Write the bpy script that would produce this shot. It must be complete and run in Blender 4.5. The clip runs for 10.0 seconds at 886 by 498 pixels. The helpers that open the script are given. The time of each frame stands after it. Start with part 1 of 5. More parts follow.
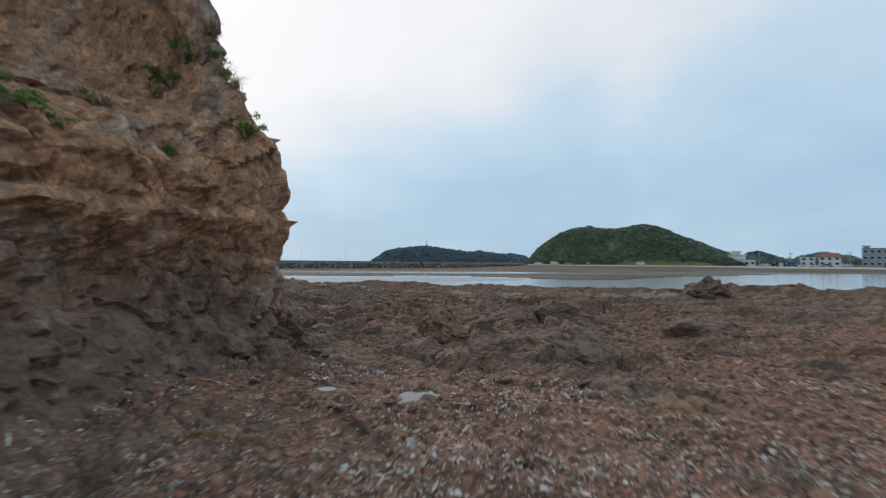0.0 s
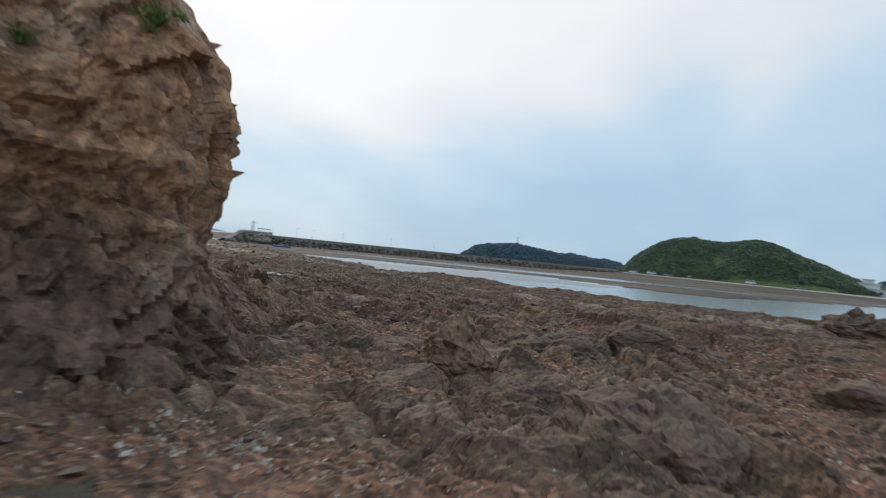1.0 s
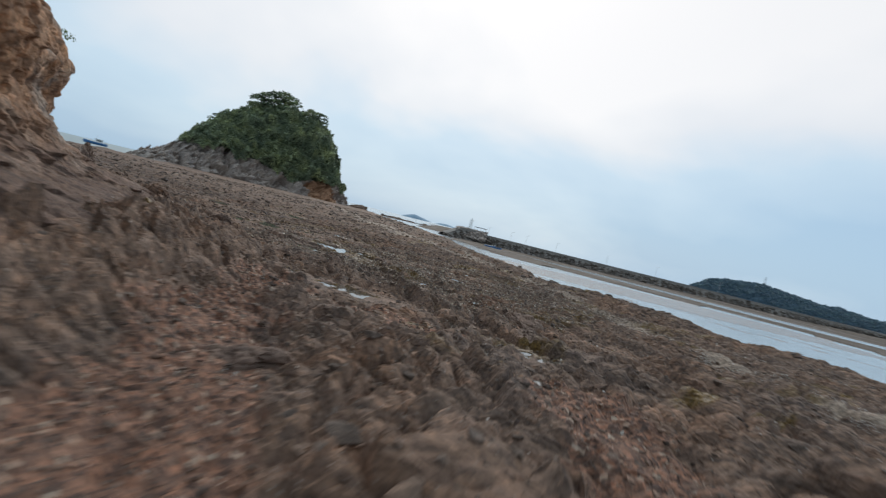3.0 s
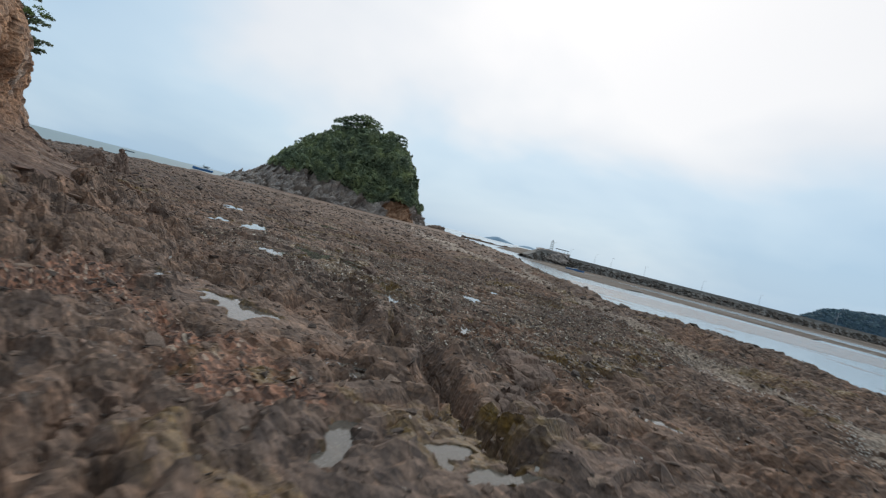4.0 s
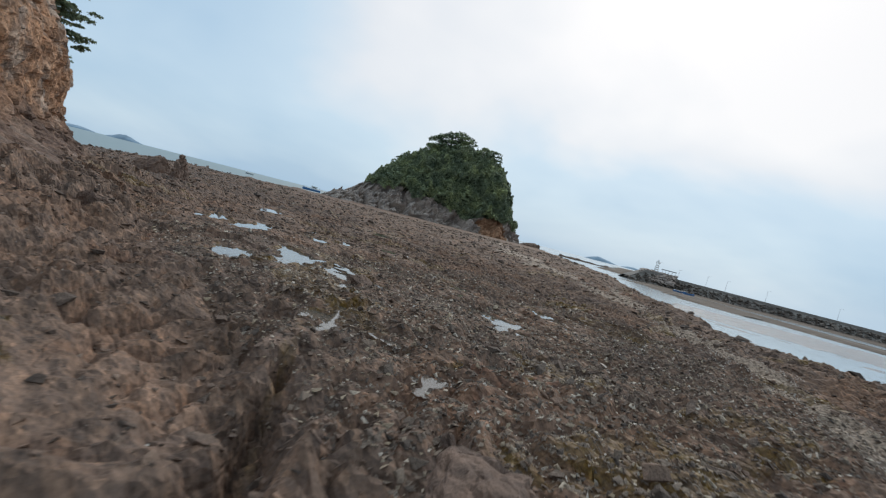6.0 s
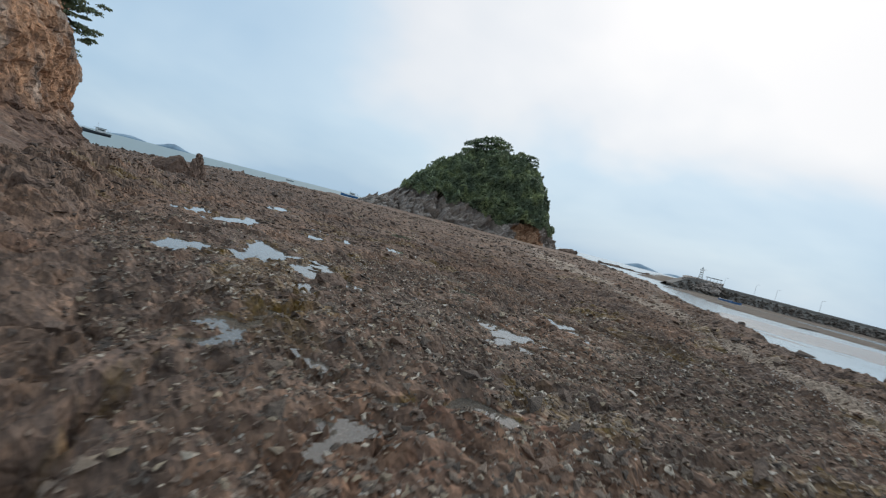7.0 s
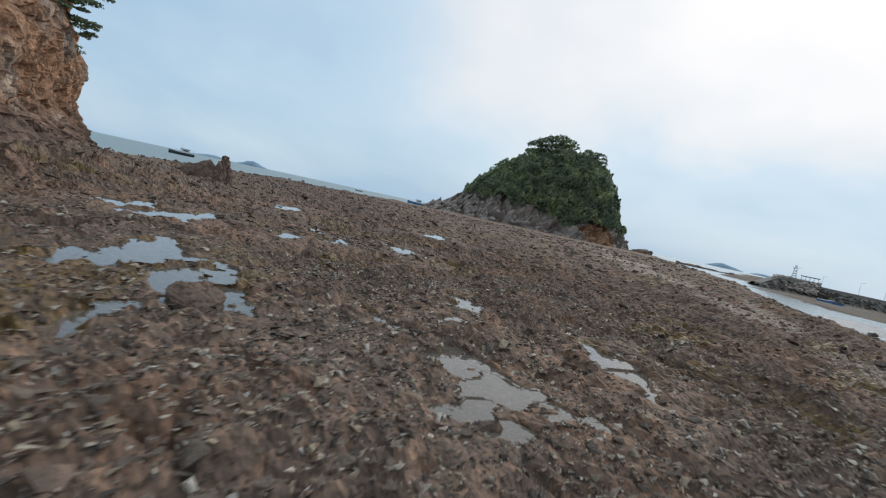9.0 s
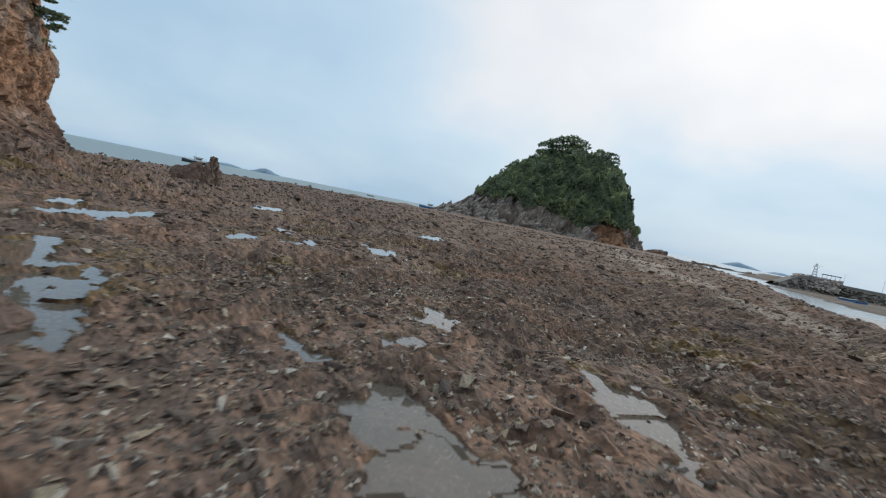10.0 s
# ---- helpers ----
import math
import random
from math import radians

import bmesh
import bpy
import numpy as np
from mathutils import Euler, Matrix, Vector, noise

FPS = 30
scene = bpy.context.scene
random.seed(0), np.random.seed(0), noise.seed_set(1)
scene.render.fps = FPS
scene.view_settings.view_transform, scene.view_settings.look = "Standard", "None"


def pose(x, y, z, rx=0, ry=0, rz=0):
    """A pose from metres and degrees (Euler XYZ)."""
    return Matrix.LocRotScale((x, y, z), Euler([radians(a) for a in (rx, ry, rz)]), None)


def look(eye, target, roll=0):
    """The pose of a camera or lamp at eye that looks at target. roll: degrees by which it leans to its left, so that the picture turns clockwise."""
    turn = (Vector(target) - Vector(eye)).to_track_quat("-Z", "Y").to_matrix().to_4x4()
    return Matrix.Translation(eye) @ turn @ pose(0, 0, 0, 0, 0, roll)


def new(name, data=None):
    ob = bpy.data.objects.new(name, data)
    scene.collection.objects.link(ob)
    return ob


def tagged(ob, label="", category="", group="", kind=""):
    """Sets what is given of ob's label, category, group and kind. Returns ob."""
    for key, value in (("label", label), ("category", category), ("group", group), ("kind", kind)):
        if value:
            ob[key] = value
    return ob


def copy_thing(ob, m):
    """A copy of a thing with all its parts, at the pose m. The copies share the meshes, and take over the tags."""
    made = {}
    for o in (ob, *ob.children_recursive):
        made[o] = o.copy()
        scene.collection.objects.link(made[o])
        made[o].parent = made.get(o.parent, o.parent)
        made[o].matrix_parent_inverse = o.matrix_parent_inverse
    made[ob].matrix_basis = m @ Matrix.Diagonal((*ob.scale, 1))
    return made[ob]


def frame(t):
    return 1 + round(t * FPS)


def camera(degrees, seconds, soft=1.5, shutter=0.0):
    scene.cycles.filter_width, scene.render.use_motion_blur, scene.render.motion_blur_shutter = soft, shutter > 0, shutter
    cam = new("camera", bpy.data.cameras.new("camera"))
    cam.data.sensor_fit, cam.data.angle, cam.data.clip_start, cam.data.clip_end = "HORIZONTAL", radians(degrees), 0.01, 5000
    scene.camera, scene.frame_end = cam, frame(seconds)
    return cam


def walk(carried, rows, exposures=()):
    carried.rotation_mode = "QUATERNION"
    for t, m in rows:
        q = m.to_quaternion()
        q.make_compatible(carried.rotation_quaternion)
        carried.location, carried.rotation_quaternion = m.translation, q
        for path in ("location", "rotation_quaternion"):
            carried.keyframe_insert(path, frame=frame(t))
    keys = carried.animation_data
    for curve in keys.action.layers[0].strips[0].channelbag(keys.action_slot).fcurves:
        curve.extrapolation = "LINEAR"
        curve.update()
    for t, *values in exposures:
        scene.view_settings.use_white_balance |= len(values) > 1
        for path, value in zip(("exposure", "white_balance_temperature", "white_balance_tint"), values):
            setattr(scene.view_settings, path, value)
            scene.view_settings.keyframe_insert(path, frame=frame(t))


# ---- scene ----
cam = camera(80.0, 10.0, 1.2, 0.5)
PATH = [
    (0, (0.0, 0.0, 1.5), (-0.001, 2.0, 1.546), 0.4),
    (0.5, (0.344, 1.426, 1.477), (0.189, 3.419, 1.514), 3.1),
    (1, (0.692, 2.797, 1.475), (0.352, 4.768, 1.486), 5.5),
    (1.5, (1.086, 4.019, 1.437), (0.542, 5.944, 1.427), 8.2),
    (2, (1.325, 5.828, 1.389), (0.572, 7.68, 1.377), 11.1),
    (2.5, (1.366, 7.575, 1.425), (0.433, 9.344, 1.372), 12.8),
    (2.7, (1.357, 8.205, 1.432), (0.361, 9.938, 1.363), 13.3),
    (3.8, (0.694, 12.37, 1.386), (-0.618, 13.876, 1.292), 13.9),
    (4, (0.586, 12.728, 1.343), (-0.762, 14.203, 1.261), 14.0),
    (4.5, (0.339, 13.47, 1.325), (-1.083, 14.874, 1.246), 14.5),
    (5, (0.053, 14.17, 1.288), (-1.438, 15.5, 1.21), 14.9),
    (5.5, (-0.301, 14.871, 1.286), (-1.851, 16.132, 1.192), 14.4),
    (6, (-0.621, 15.477, 1.277), (-2.219, 16.675, 1.173), 14.3),
    (6.2, (-0.731, 15.681, 1.26), (-2.344, 16.859, 1.161), 14.5),
    (7.3, (-1.577, 16.965, 1.196), (-3.28, 18.006, 1.066), 13.6),
    (7.5, (-1.741, 17.176, 1.213), (-3.459, 18.189, 1.075), 13.0),
    (8, (-2.139, 17.67, 1.184), (-3.89, 18.625, 1.034), 12.6),
    (8.5, (-2.526, 18.125, 1.158), (-4.305, 19.025, 1.001), 12.5),
    (9, (-2.919, 18.553, 1.129), (-4.719, 19.41, 0.973), 12.2),
    (9.5, (-3.339, 18.979, 1.097), (-5.154, 19.806, 0.945), 11.7),
    (10, (-3.787, 19.384, 1.07), (-5.608, 20.196, 0.918), 11.2),
]
walk(cam, [(t, look(eye, target, roll)) for t, eye, target, roll in PATH])

# ---- light ----
world = bpy.data.worlds.new("overcast_sky")
scene.world = world
world.use_nodes = True
SUN_AZ, SUN_EL = 35.0, 40.0      # degrees left of +y, and up


def build_world():
    t = world.node_tree
    t.nodes.clear()
    out = t.nodes.new("ShaderNodeOutputWorld")
    bg = t.nodes.new("ShaderNodeBackground")
    bg.inputs["Strength"].default_value = 1.0
    sky = t.nodes.new("ShaderNodeTexSky")
    sky.sky_type = "NISHITA"
    sky.sun_disc = False
    sky.sun_elevation = radians(SUN_EL)
    sky.sun_rotation = radians(-SUN_AZ)
    sky.air_density, sky.dust_density, sky.ozone_density = 1.0, 2.0, 1.5
    skyk = t.nodes.new("ShaderNodeMix")
    skyk.data_type = "RGBA"
    skyk.blend_type = "MULTIPLY"
    skyk.inputs["Factor"].default_value = 1.0
    skyk.inputs["B"].default_value = (0.085, 0.085, 0.085, 1)
    t.links.new(sky.outputs[0], skyk.inputs["A"])
    tc = t.nodes.new("ShaderNodeTexCoord")
    sep = t.nodes.new("ShaderNodeSeparateXYZ")
    t.links.new(tc.outputs["Generated"], sep.inputs[0])
    lift = t.nodes.new("ShaderNodeMath")
    lift.operation = "ADD"
    lift.inputs[1].default_value = 0.4
    t.links.new(sep.outputs["Z"], lift.inputs[0])
    flat = t.nodes.new("ShaderNodeVectorMath")
    flat.operation = "DIVIDE"
    comb = t.nodes.new("ShaderNodeCombineXYZ")
    for k in range(3):
        t.links.new(lift.outputs[0], comb.inputs[k])
    t.links.new(tc.outputs["Generated"], flat.inputs[0])
    t.links.new(comb.outputs[0], flat.inputs[1])
    n1 = t.nodes.new("ShaderNodeTexNoise")
    n1.inputs["Scale"].default_value = 1.05
    n1.inputs["Detail"].default_value = 4.5
    n1.inputs["Roughness"].default_value = 0.5
    n1.inputs["Distortion"].default_value = 0.2
    t.links.new(flat.outputs[0], n1.inputs["Vector"])
    # thicker, whiter cloud higher up; thin haze near the horizon
    high = t.nodes.new("ShaderNodeMapRange")
    high.inputs["From Min"].default_value = 0.0
    high.inputs["From Max"].default_value = 0.5
    high.inputs["To Min"].default_value = 0.20
    high.inputs["To Max"].default_value = 0.62
    t.links.new(sep.outputs["Z"], high.inputs["Value"])
    add = t.nodes.new("ShaderNodeMath")
    add.operation = "ADD"
    t.links.new(high.outputs[0], add.inputs[0])
    spread = t.nodes.new("ShaderNodeMapRange")
    spread.inputs["From Min"].default_value = 0.3
    spread.inputs["From Max"].default_value = 0.7
    spread.inputs["To Min"].default_value = -0.38
    spread.inputs["To Max"].default_value = 0.38
    t.links.new(n1.outputs["Fac"], spread.inputs["Value"])
    t.links.new(spread.outputs[0], add.inputs[1])
    ramp = t.nodes.new("ShaderNodeValToRGB")
    e = ramp.color_ramp.elements
    e[0].position, e[0].color = 0.0, (0.42, 0.61, 0.80, 1)
    e[1].position, e[1].color = 1.0, (0.97, 0.975, 0.985, 1)
    m = ramp.color_ramp.elements.new(0.45)
    m.color = (0.585, 0.75, 0.89, 1)
    m = ramp.color_ramp.elements.new(0.72)
    m.color = (0.83, 0.87, 0.915, 1)
    # cloud is whiter towards the veiled sun
    a, e2 = radians(SUN_AZ), radians(SUN_EL)
    dot = t.nodes.new("ShaderNodeVectorMath")
    dot.operation = "DOT_PRODUCT"
    dot.inputs[1].default_value = (-math.sin(a) * math.cos(e2), math.cos(a) * math.cos(e2), math.sin(e2))
    t.links.new(tc.outputs["Generated"], dot.inputs[0])
    glow = t.nodes.new("ShaderNodeMapRange")
    glow.interpolation_type = "SMOOTHSTEP"
    glow.inputs["From Min"].default_value, glow.inputs["From Max"].default_value = 0.66, 1.0
    glow.inputs["To Min"].default_value, glow.inputs["To Max"].default_value = -0.15, 0.56
    t.links.new(dot.outputs["Value"], glow.inputs["Value"])
    both = t.nodes.new("ShaderNodeMath")
    both.operation = "ADD"
    t.links.new(add.outputs[0], both.inputs[0])
    t.links.new(glow.outputs[0], both.inputs[1])
    t.links.new(both.outputs[0], ramp.inputs[0])
    mix = t.nodes.new("ShaderNodeMix")
    mix.data_type = "RGBA"
    mix.inputs["Factor"].default_value = 0.86
    t.links.new(skyk.outputs["Result"], mix.inputs["A"])
    t.links.new(ramp.outputs[0], mix.inputs["B"])
    t.links.new(mix.outputs["Result"], bg.inputs["Color"])
    t.links.new(bg.outputs[0], out.inputs[0])


build_world()
sun_data = bpy.data.lights.new("sun", "SUN")
sun_data.energy, sun_data.angle, sun_data.color = 0.9, radians(14), (1.0, 0.95, 0.88)
sun = new("sun", sun_data)
az, el = radians(SUN_AZ), radians(SUN_EL)
sun.matrix_world = look((0, 0, 60), (60 * math.sin(az) * math.cos(el), -60 * math.cos(az) * math.cos(el), 60 - 60 * math.sin(el)))


# ---- noise on arrays ----
def rnd(ix, iy, iz=0, seed=0):
    """A hash of whole numbers to 0..1."""
    with np.errstate(over="ignore"):
        h = (np.asarray(ix, np.int64) * 374761393 + np.asarray(iy, np.int64) * 668265263
             + np.asarray(iz, np.int64) * 2147483647 + seed * 1274126177) & 0xFFFFFFFF
        h = ((h ^ (h >> 13)) * 1274126177) & 0xFFFFFFFF
        h = ((h ^ (h >> 16)) * 2246822519) & 0xFFFFFFFF
        h = h ^ (h >> 15)
    return h / 4294967296.0


def vnoise(x, y, z=None, seed=0):
    """Smooth value noise, -1..1."""
    x, y = np.asarray(x, float), np.asarray(y, float)
    ix, iy = np.floor(x), np.floor(y)
    fx, fy = x - ix, y - iy
    fx, fy = fx * fx * fx * (fx * (fx * 6 - 15) + 10), fy * fy * fy * (fy * (fy * 6 - 15) + 10)
    ix, iy = ix.astype(np.int64), iy.astype(np.int64)

    def layer(iz):
        a, b = rnd(ix, iy, iz, seed), rnd(ix + 1, iy, iz, seed)
        c, d = rnd(ix, iy + 1, iz, seed), rnd(ix + 1, iy + 1, iz, seed)
        return (a + (b - a) * fx) * (1 - fy) + (c + (d - c) * fx) * fy

    if z is None:
        return layer(0) * 2 - 1
    z = np.asarray(z, float)
    iz = np.floor(z)
    fz = z - iz
    fz = fz * fz * (3 - 2 * fz)
    iz = iz.astype(np.int64)
    return (layer(iz) * (1 - fz) + layer(iz + 1) * fz) * 2 - 1


def fbm(x, y, z=None, seed=0, octaves=4, gain=0.5):
    total, amp, k = 0.0, 1.0, 1.0
    for o in range(octaves):
        total = total + amp * vnoise(x * k, y * k, None if z is None else z * k, seed + o * 7)
        amp, k = amp * gain, k * 2.03
    return total


def facets(x, y, seed=0, z=None, tilt=1.4):
    """Broken rock: tilted flat pieces. Gives the height of the piece at each place (about -1..1) and the way to its nearest joint."""
    x, y = np.asarray(x, float), np.asarray(y, float)
    ix, iy = np.floor(x).astype(np.int64), np.floor(y).astype(np.int64)
    izs = (0,)
    if z is not None:
        z = np.asarray(z, float)
        iz = np.floor(z).astype(np.int64)
        izs = (-1, 0, 1)
    f1 = np.full(x.shape, 9.0)
    f2 = np.full(x.shape, 9.0)
    h = np.zeros(x.shape)
    for a in (-1, 0, 1):
        for b in (-1, 0, 1):
            for c in izs:
                kx, ky = ix + a, iy + b
                kz = 0 if z is None else iz + c
                dx = x - (kx + rnd(kx, ky, kz, seed))
                dy = y - (ky + rnd(kx, ky, kz, seed + 1))
                d = dx * dx + dy * dy
                piece = (rnd(kx, ky, kz, seed + 2) - 0.5) * 1.2 + tilt * ((rnd(kx, ky, kz, seed + 3) - 0.5) * dx + (rnd(kx, ky, kz, seed + 4) - 0.5) * dy)
                if z is not None:
                    dz = z - (kz + rnd(kx, ky, kz, seed + 5))
                    d = d + dz * dz
                    piece = piece + tilt * (rnd(kx, ky, kz, seed + 6) - 0.5) * dz
                near = d < f1
                f2 = np.where(near, f1, np.minimum(f2, d))
                h = np.where(near, piece, h)
                f1 = np.where(near, d, f1)
    return h, np.sqrt(f2) - np.sqrt(f1)


def smooth(lo, hi, v):
    k = np.clip((v - lo) / (hi - lo), 0, 1)
    return k * k * (3 - 2 * k)


def off_line(x, y, pts):
    """Distance to a broken line."""
    best = np.full(np.shape(x), 1e9)
    for (ax, ay), (bx, by) in zip(pts[:-1], pts[1:]):
        ux, uy = bx - ax, by - ay
        k = np.clip(((x - ax) * ux + (y - ay) * uy) / (ux * ux + uy * uy), 0, 1)
        best = np.minimum(best, np.hypot(x - ax - k * ux, y - ay - k * uy))
    return best


# ---- materials ----
def mat(name, rough=0.9, metal=0.0, colour=None):
    m = bpy.data.materials.new(name)
    m.use_nodes = True
    b = m.node_tree.nodes["Principled BSDF"]
    b.inputs["Roughness"].default_value = rough
    b.inputs["Metallic"].default_value = metal
    if colour:
        b.inputs["Base Color"].default_value = (*colour, 1)
    return m, m.node_tree, b


def pos_of(t, scale=(1, 1, 1), turn=0.0, dip=(0.0, 0.0)):
    g = t.nodes.new("ShaderNodeNewGeometry")
    mp = t.nodes.new("ShaderNodeMapping")
    mp.inputs["Scale"].default_value = scale
    mp.inputs["Rotation"].default_value = (dip[0], dip[1], turn)
    t.links.new(g.outputs["Position"], mp.inputs["Vector"])
    return mp.outputs[0]


def noise_of(t, vec, scale, detail=4.0, rough=0.55):
    n = t.nodes.new("ShaderNodeTexNoise")
    n.inputs["Scale"].default_value = scale
    n.inputs["Detail"].default_value = detail
    n.inputs["Roughness"].default_value = rough
    t.links.new(vec, n.inputs["Vector"])
    return n.outputs["Fac"]


def noise_colour(t, vec, scale):
    n = t.nodes.new("ShaderNodeTexNoise")
    n.inputs["Scale"].default_value = scale
    t.links.new(vec, n.inputs["Vector"])
    return n.outputs["Color"]


def ramp_of(t, fac, stops):
    r = t.nodes.new("ShaderNodeValToRGB")
    e = r.color_ramp.elements
    while len(e) < len(stops):
        e.new(0.5)
    for k, (p, c) in zip(e, stops):
        k.position, k.color = p, (*c, 1) if len(c) == 3 else c
    t.links.new(fac, r.inputs[0])
    return r.outputs[0]


def level_of(t, fac, lo, hi):
    m = t.nodes.new("ShaderNodeMapRange")
    m.interpolation_type = "SMOOTHSTEP"
    m.inputs["From Min"].default_value, m.inputs["From Max"].default_value = lo, hi
    t.links.new(fac, m.inputs["Value"])
    return m.outputs[0]


def mix_of(t, fac, a, b, how="MIX"):
    m = t.nodes.new("ShaderNodeMix")
    m.data_type = "RGBA"
    m.blend_type = how
    for key, v in (("Factor", fac), ("A", a), ("B", b)):
        if isinstance(v, (int, float)):
            m.inputs[key].default_value = v
        elif isinstance(v, tuple):
            m.inputs[key].default_value = (*v, 1)
        else:
            t.links.new(v, m.inputs[key])
    return m.outputs["Result"]


def math_of(t, how, a, b):
    m = t.nodes.new("ShaderNodeMath")
    m.operation = how
    for k, v in enumerate((a, b)):
        if isinstance(v, (int, float)):
            m.inputs[k].default_value = v
        else:
            t.links.new(v, m.inputs[k])
    return m.outputs[0]


def bump_of(t, b, fac, strength, distance):
    n = t.nodes.new("ShaderNodeBump")
    n.inputs["Strength"].default_value = strength
    n.inputs["Distance"].default_value = distance
    t.links.new(fac, n.inputs["Height"])
    if b.inputs["Normal"].is_linked:
        t.links.new(b.inputs["Normal"].links[0].from_socket, n.inputs["Normal"])
    t.links.new(n.outputs[0], b.inputs["Normal"])


def attr_of(t, name):
    a = t.nodes.new("ShaderNodeAttribute")
    a.attribute_name = name
    s = t.nodes.new("ShaderNodeSeparateColor")
    t.links.new(a.outputs["Color"], s.inputs[0])
    return s.outputs


STRIKE = radians(149)


def shelf_material():
    m, t, b = mat("shelf_rock", 0.78)
    b.inputs["Specular IOR Level"].default_value = 0.25
    p = pos_of(t)
    lay = pos_of(t, (0.45, 1.6, 1.0), -STRIKE)
    big = noise_of(t, p, 0.55, 4)
    mid = noise_of(t, lay, 3.2, 6, 0.62)
    fine = noise_of(t, p, 26, 4, 0.7)
    rock = ramp_of(t, mid, [(0.28, (0.098, 0.069, 0.054)), (0.46, (0.165, 0.115, 0.089)), (0.60, (0.222, 0.152, 0.116)), (0.75, (0.295, 0.207, 0.160))])
    warm = ramp_of(t, big, [(0.36, (0.82, 0.84, 0.87)), (0.50, (1.0, 0.98, 0.95)), (0.64, (1.14, 0.99, 0.86))])
    rock = mix_of(t, 0.8, rock, mix_of(t, 1.0, rock, warm, "MULTIPLY"))
    # split pieces, a tint each
    vs = t.nodes.new("ShaderNodeTexVoronoi")
    vs.inputs["Scale"].default_value = 12
    t.links.new(mix_of(t, 0.10, pos_of(t, (0.75, 1.7, 1.2), -STRIKE), noise_colour(t, p, 5)), vs.inputs["Vector"])
    piece = t.nodes.new("ShaderNodeSeparateColor")
    t.links.new(vs.outputs["Color"], piece.inputs[0])
    rock = mix_of(t, 0.8, rock, ramp_of(t, piece.outputs[0], [(0.0, (0.74, 0.75, 0.78)), (0.6, (1.0, 0.98, 0.96)), (1.0, (1.30, 1.22, 1.13))]), "MULTIPLY")
    moss = level_of(t, noise_of(t, p, 1.3, 5), 0.56, 0.70)
    rock = mix_of(t, math_of(t, "MULTIPLY", moss, 0.3), rock, (0.19, 0.088, 0.045))
    zone = attr_of(t, "zone")
    # gravel: one tint a pebble
    v = t.nodes.new("ShaderNodeTexVoronoi")
    v.inputs["Scale"].default_value = 30
    t.links.new(pos_of(t, (0.7, 1.2, 1), -STRIKE), v.inputs["Vector"])
    peb = t.nodes.new("ShaderNodeSeparateColor")
    t.links.new(v.outputs["Color"], peb.inputs[0])
    gravel = ramp_of(t, peb.outputs[0], [(0.0, (0.080, 0.052, 0.042)), (0.35, (0.145, 0.083, 0.059)), (0.7, (0.225, 0.119, 0.077)), (0.93, (0.330, 0.160, 0.098)), (1.0, (0.42, 0.34, 0.26))])
    edge = level_of(t, math_of(t, "ADD", zone[0], math_of(t, "MULTIPLY", math_of(t, "SUBTRACT", mid, 0.5), 1.3)), 0.35, 0.62)
    rock = mix_of(t, 0.7, rock, ramp_of(t, peb.outputs[1], [(0.0, (0.66, 0.68, 0.70)), (0.55, (1.0, 0.99, 0.97)), (0.9, (1.22, 1.2, 1.15)), (1.0, (1.7, 1.6, 1.45))]), "MULTIPLY")
    col = mix_of(t, edge, rock, gravel)
    # shell grit
    v2 = t.nodes.new("ShaderNodeTexVoronoi")
    v2.inputs["Scale"].default_value = 75
    t.links.new(p, v2.inputs["Vector"])
    grit = t.nodes.new("ShaderNodeSeparateColor")
    t.links.new(v2.outputs["Color"], grit.inputs[0])
    speck = level_of(t, math_of(t, "ADD", grit.outputs[1], math_of(t, "MULTIPLY", zone[1], 0.28)), 1.0, 1.04)
    col = mix_of(t, speck, col, (0.50, 0.46, 0.40))
    # pale shell sand
    pale = level_of(t, math_of(t, "ADD", zone[1], math_of(t, "MULTIPLY", math_of(t, "SUBTRACT", mid, 0.5), 1.6)), 0.55, 0.95)
    col = mix_of(t, pale, col, ramp_of(t, fine, [(0.35, (0.25, 0.185, 0.138)), (0.7, (0.43, 0.345, 0.268))]))
    # ochre weed at the pools' rims
    algae = level_of(t, math_of(t, "ADD", zone[2], math_of(t, "MULTIPLY", math_of(t, "SUBTRACT", mid, 0.5), 1.2)), 0.35, 0.75)
    col = mix_of(t, algae, col, ramp_of(t, fine, [(0.35, (0.075, 0.045, 0.012)), (0.7, (0.21, 0.125, 0.03))]))
    # wet mud flats
    za = t.nodes.new("ShaderNodeAttribute")
    za.attribute_name = "zone"
    far_n = noise_of(t, pos_of(t, (0.25, 1.0, 1.0)), 0.12, 5)
    wet = level_of(t, za.outputs["Alpha"], 0.1, 0.4)
    mud = ramp_of(t, far_n, [(0.35, (0.060, 0.046, 0.034)), (0.55, (0.105, 0.080, 0.060)), (0.72, (0.19, 0.165, 0.14))])
    sand = ramp_of(t, far_n, [(0.3, (0.20, 0.172, 0.154)), (0.7, (0.27, 0.24, 0.218))])
    col = mix_of(t, wet, col, mix_of(t, level_of(t, za.outputs["Alpha"], 0.6, 0.9), sand, mud))
    col = mix_of(t, 0.8, col, ramp_of(t, fine, [(0.3, (0.55, 0.55, 0.55)), (0.5, (1, 1, 1)), (0.72, (1.4, 1.4, 1.4))]), "MULTIPLY")
    t.links.new(col, b.inputs["Base Color"])
    sheen = math_of(t, "MULTIPLY", level_of(t, za.outputs["Alpha"], 0.1, 0.4), math_of(t, "SUBTRACT", 1.0, level_of(t, za.outputs["Alpha"], 0.6, 0.9)))
